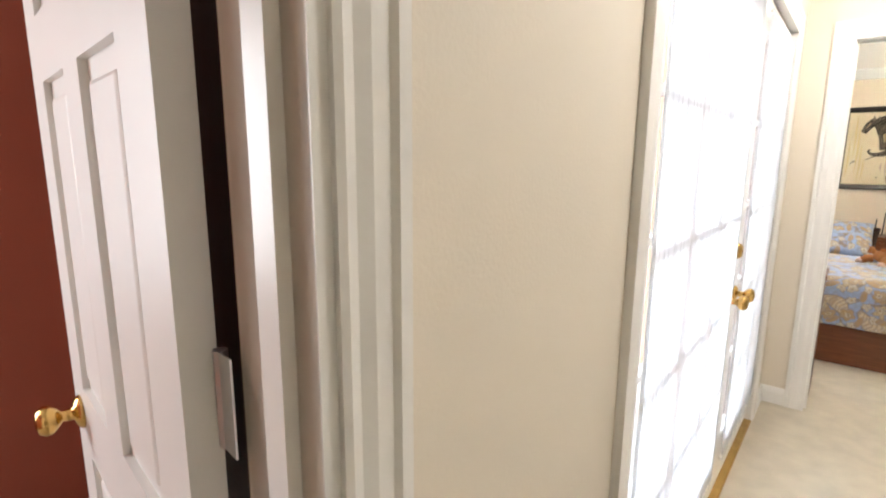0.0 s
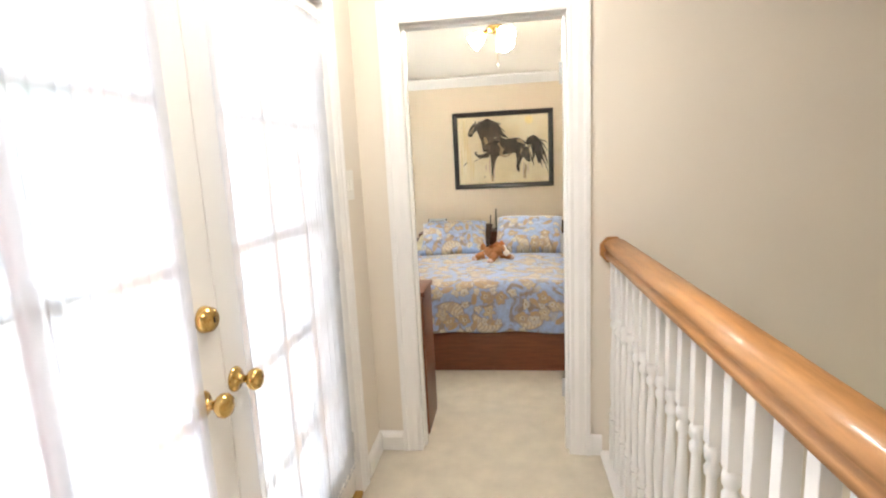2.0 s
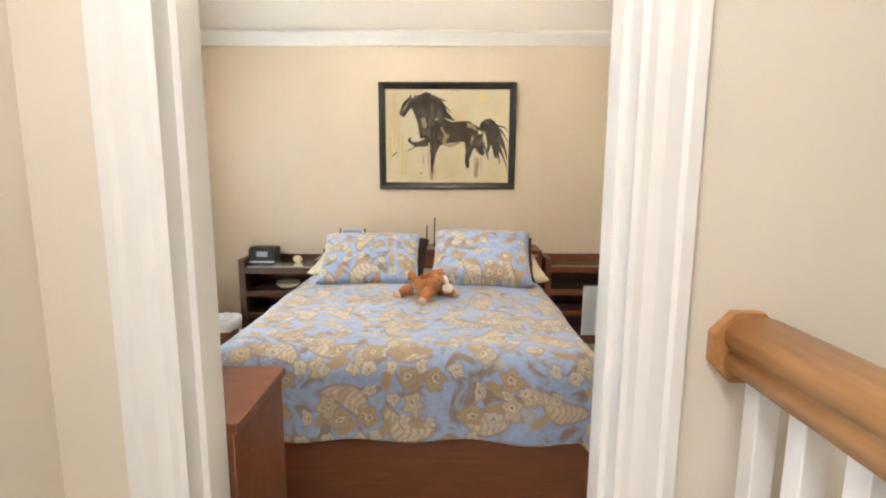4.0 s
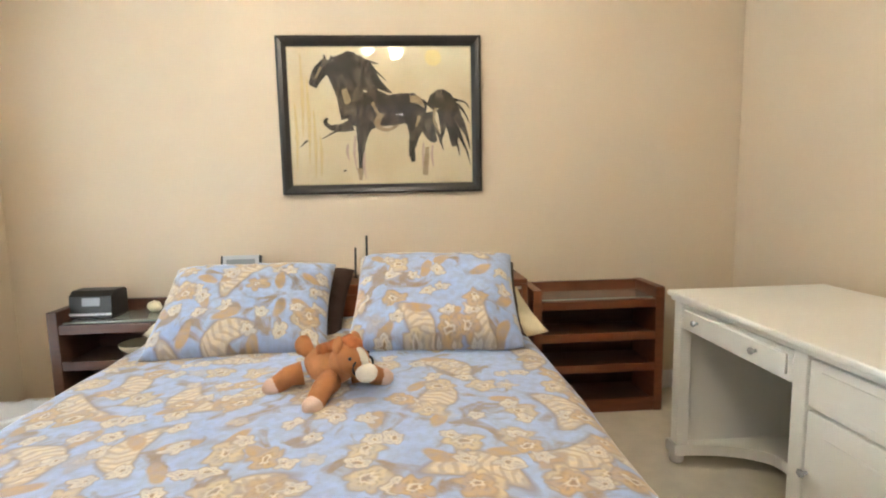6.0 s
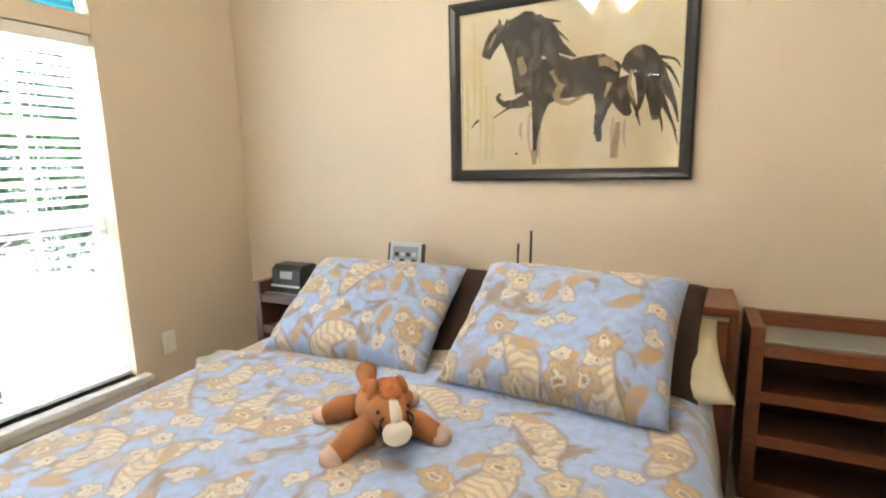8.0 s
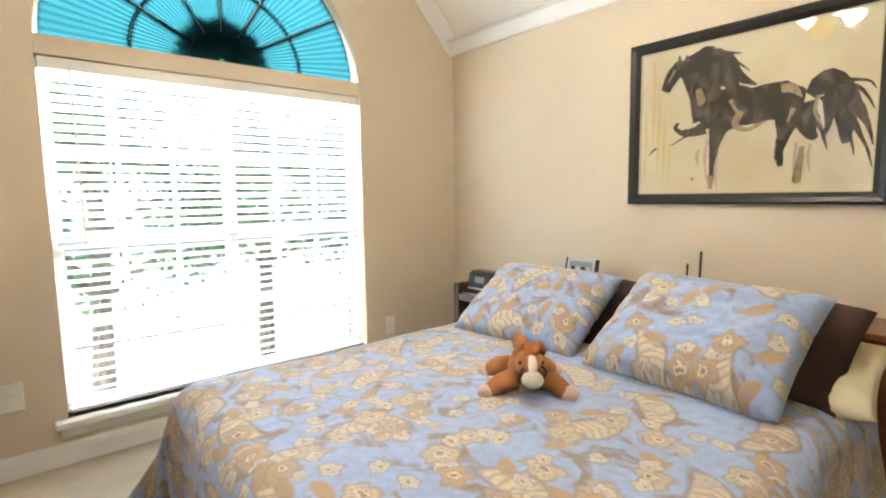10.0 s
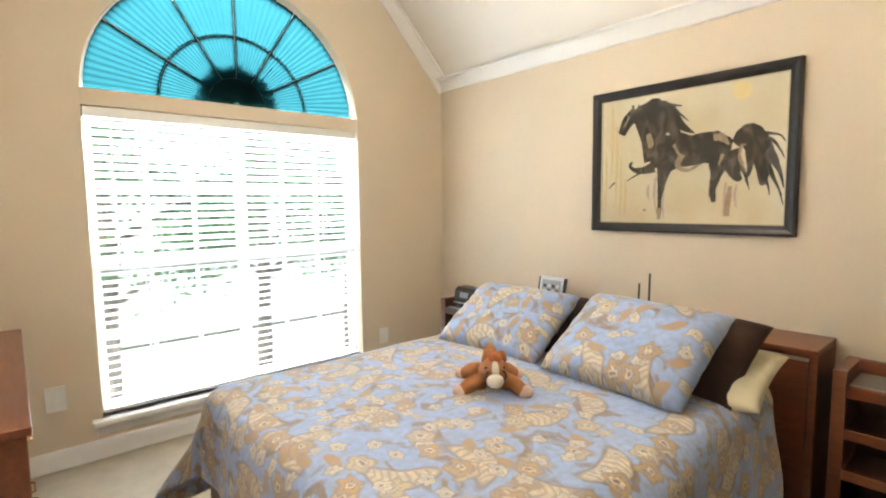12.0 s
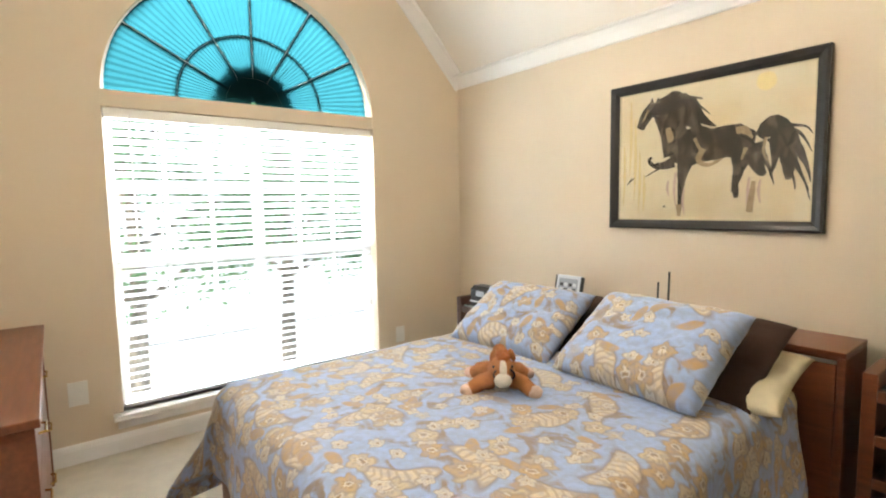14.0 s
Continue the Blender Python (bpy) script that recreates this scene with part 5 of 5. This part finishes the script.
# ---- ceiling fan ----
def ceiling_fan():
    cx, cy = 0.17, 4.62
    t = thing("ceiling_fan", (cx, cy, RIDGE), "white ceiling fan with brass fittings and lit glass shades", "ceiling fan")
    at = Matrix.Translation((cx, cy, 0))
    part("canopy", lathe([(0.065, RIDGE), (0.06, RIDGE - 0.04), (0.02, RIDGE - 0.06)], at), M_BRASS, t, "brass canopy", True)
    part("downrod", tube([(cx, cy, RIDGE - 0.05), (cx, cy, 2.60)], 0.011, 10), M_BRASS, t)
    part("motor", lathe([(0.03, 2.62), (0.10, 2.60), (0.115, 2.56), (0.115, 2.51), (0.09, 2.48), (0.05, 2.46), (0.05, 2.40), (0.065, 2.385), (0.06, 2.36), (0.02, 2.345)], at), M_BRASS, t, "brass motor housing", True)
    for i in range(5):
        a = radians(72 * i + 8)
        m = at @ Matrix.Rotation(a, 4, "Z") @ Matrix.Translation((0, 0, 2.525)) @ Matrix.Rotation(radians(11), 4, "X")
        bm = prism([(0.17, -0.05), (0.30, -0.062), (0.58, -0.07), (0.62, -0.055), (0.635, 0), (0.62, 0.055), (0.58, 0.07), (0.30, 0.062), (0.17, 0.05)], "z", -0.004, 0.004)
        bm.transform(m)
        bl = part("blade", bm, M_TRIM, t, "white fan blade")
        bm = boxes((0.09, 0.22, -0.012, 0.012, -0.012, -0.004))
        bm.transform(m)
        part("blade_iron", bm, M_BRASS, bl)
    for i in range(3):
        a = radians(120 * i - 60)
        m = at @ Matrix.Rotation(a, 4, "Z") @ Matrix.Translation((0.055, 0, 2.375)) @ Matrix.Rotation(radians(128), 4, "Y")
        part("lamp_arm", lathe([(0.014, -0.01), (0.014, 0.03), (0.024, 0.034), (0.024, 0.05)], m, 14), M_BRASS, t, "", True)
        part("shade", lathe([(0.022, 0.045), (0.034, 0.06), (0.046, 0.09), (0.052, 0.125), (0.058, 0.15), (0.05, 0.152), (0.01, 0.12)], m, 20), M_BULB, t, "lit frosted glass shade", True)
    c = part("pull_chain", tube([(cx + 0.01, cy - 0.02, 2.35), (cx + 0.01, cy - 0.02, 2.13)], 0.002, 5), M_BRASS, t)
    part("fob", lathe([(0.002, 2.135), (0.010, 2.125), (0.011, 2.11), (0.003, 2.098)], Matrix.Translation((cx + 0.01, cy - 0.02, 0)), 12), M_PLATE, c, "white chain fob", True)


ceiling_fan()


# ---- outdoors ----
bm = bmesh.new()
bmesh.ops.create_grid(bm, x_segments=1, y_segments=1, size=400, matrix=Matrix.Translation((0, 0, -2.85)))
structure("ground", bm, M_GRASS, "green lawn around the house", "ground")
# pale slab added over the lawn so the lower window reads white
structure("pavement_pale_added", boxes((-15.5, -2.9, -8.0, 20.0, -2.86, -2.80)), M_CONCRETE, "pale ground slab added to whiten the low view through the window", "pavement")
structure("pavement_balcony", boxes((-2.6, HX - 0.12, 0.45, 3.0, -0.2, -0.05)), M_CONCRETE, "pale balcony slab outside the french doors", "balcony")


def backdrop(name, x, y0, y1, z0, z1, mat_, label):
    bm = bmesh.new()
    bm.faces.new([bm.verts.new(v) for v in ((x, y0, z0), (x, y1, z0), (x, y1, z1), (x, y0, z1))])
    structure(name, bm, mat_, label, "backdrop")


# glowing planes added outdoors to whiten the openings and light the rooms
backdrop("backdrop_garden", -16.0, -14.0, 26.0, -2.85, 12.0, M_SKYGLOW, "glowing sheet standing in for bright distance beyond the garden")
backdrop("backdrop_balcony", -2.75, 0.46, 2.99, -0.2, 4.0, M_BALCONYGLOW, "glowing sheet standing in for bright sky beyond the balcony")


def unseen_dome(x, y):
    t = thing("unseen_ceiling_light", (x, y, 2.44), "unseen opal dome light added on the hall ceiling", "ceiling light", "hall ceiling lights")
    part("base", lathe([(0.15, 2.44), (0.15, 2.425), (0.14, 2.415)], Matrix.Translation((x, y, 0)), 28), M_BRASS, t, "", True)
    part("dome", lathe([(0.135, 2.418), (0.13, 2.39), (0.10, 2.36), (0.05, 2.345), (0.005, 2.342)], Matrix.Translation((x, y, 0)), 28), M_DOME, t, "unseen lit opal dome", True)


# out of view: inferred from the warm glow in the hall corner
unseen_dome(0.05, 2.25)
# second unseen dome, added to brighten the near hall wall
unseen_dome(0.22, 0.80)


def tree(x, y, top, spread, seed, leaves, label):
    rnd = random.Random(seed)
    t = thing("tree", (x, y, -2.85), label, "tree")
    limbs = [tube([(x, y, -2.85), (x + 0.1, y, -1.2), (x, y + 0.1, 0.6), (x - 0.1, y, top - 1.2)], [0.17, 0.14, 0.10, 0.03], 10)]
    tips = []
    for i in range(16):
        a, z = rnd.uniform(0, 6.28), rnd.uniform(-0.2, top - 1.4)
        r = spread * rnd.uniform(0.55, 1.0)
        e = Vector((x + r * math.cos(a), y + r * math.sin(a), z + rnd.uniform(0.5, 1.3)))
        s = Vector((x, y, z))
        mid = s.lerp(e, 0.5) + Vector((0, 0, 0.2))
        limbs.append(tube([s, mid, e], [0.05, 0.03, 0.01], 6))
        tips += [s.lerp(e, q) for q in (0.5, 0.7, 0.85, 1.0)]
    part("trunk", join(*limbs), M_BARK, t, "rough grey-brown trunk and limbs")
    verts, faces = [], []
    for i in range(leaves):
        c = rnd.choice(tips)
        p = c + Vector((rnd.gauss(0, 0.3), rnd.gauss(0, 0.3), rnd.gauss(0, 0.25)))
        q = Euler((rnd.uniform(-1, 1), rnd.uniform(-1, 1), rnd.uniform(0, 6.28))).to_matrix()
        s = rnd.uniform(0.05, 0.09)
        k = len(verts)
        verts += [p + q @ Vector(v) * s for v in ((-1, 0, 0), (0, -0.45, 0.1), (1, 0, 0), (0, 0.45, 0.1))]
        faces.append((k, k + 1, k + 2, k + 3))
    me = bpy.data.meshes.new("crown")
    me.from_pydata(verts, [], faces)
    me.materials.append(M_LEAF)
    ob = new("crown", me)
    ob.parent = t
    ob.matrix_parent_inverse = t.matrix_basis.inverted()
    ob["label"] = "loose crown of small green leaves"


tree(-6.4, 4.3, 5.2, 2.1, 3, 11000, "leafy green garden tree outside the window")
tree(-9.0, 9.4, 4.2, 2.4, 8, 8000, "leafy green tree further off in the garden")
tree(-7.8, 6.9, 5.6, 2.1, 21, 9000, "leafy green tree between two others in the garden")
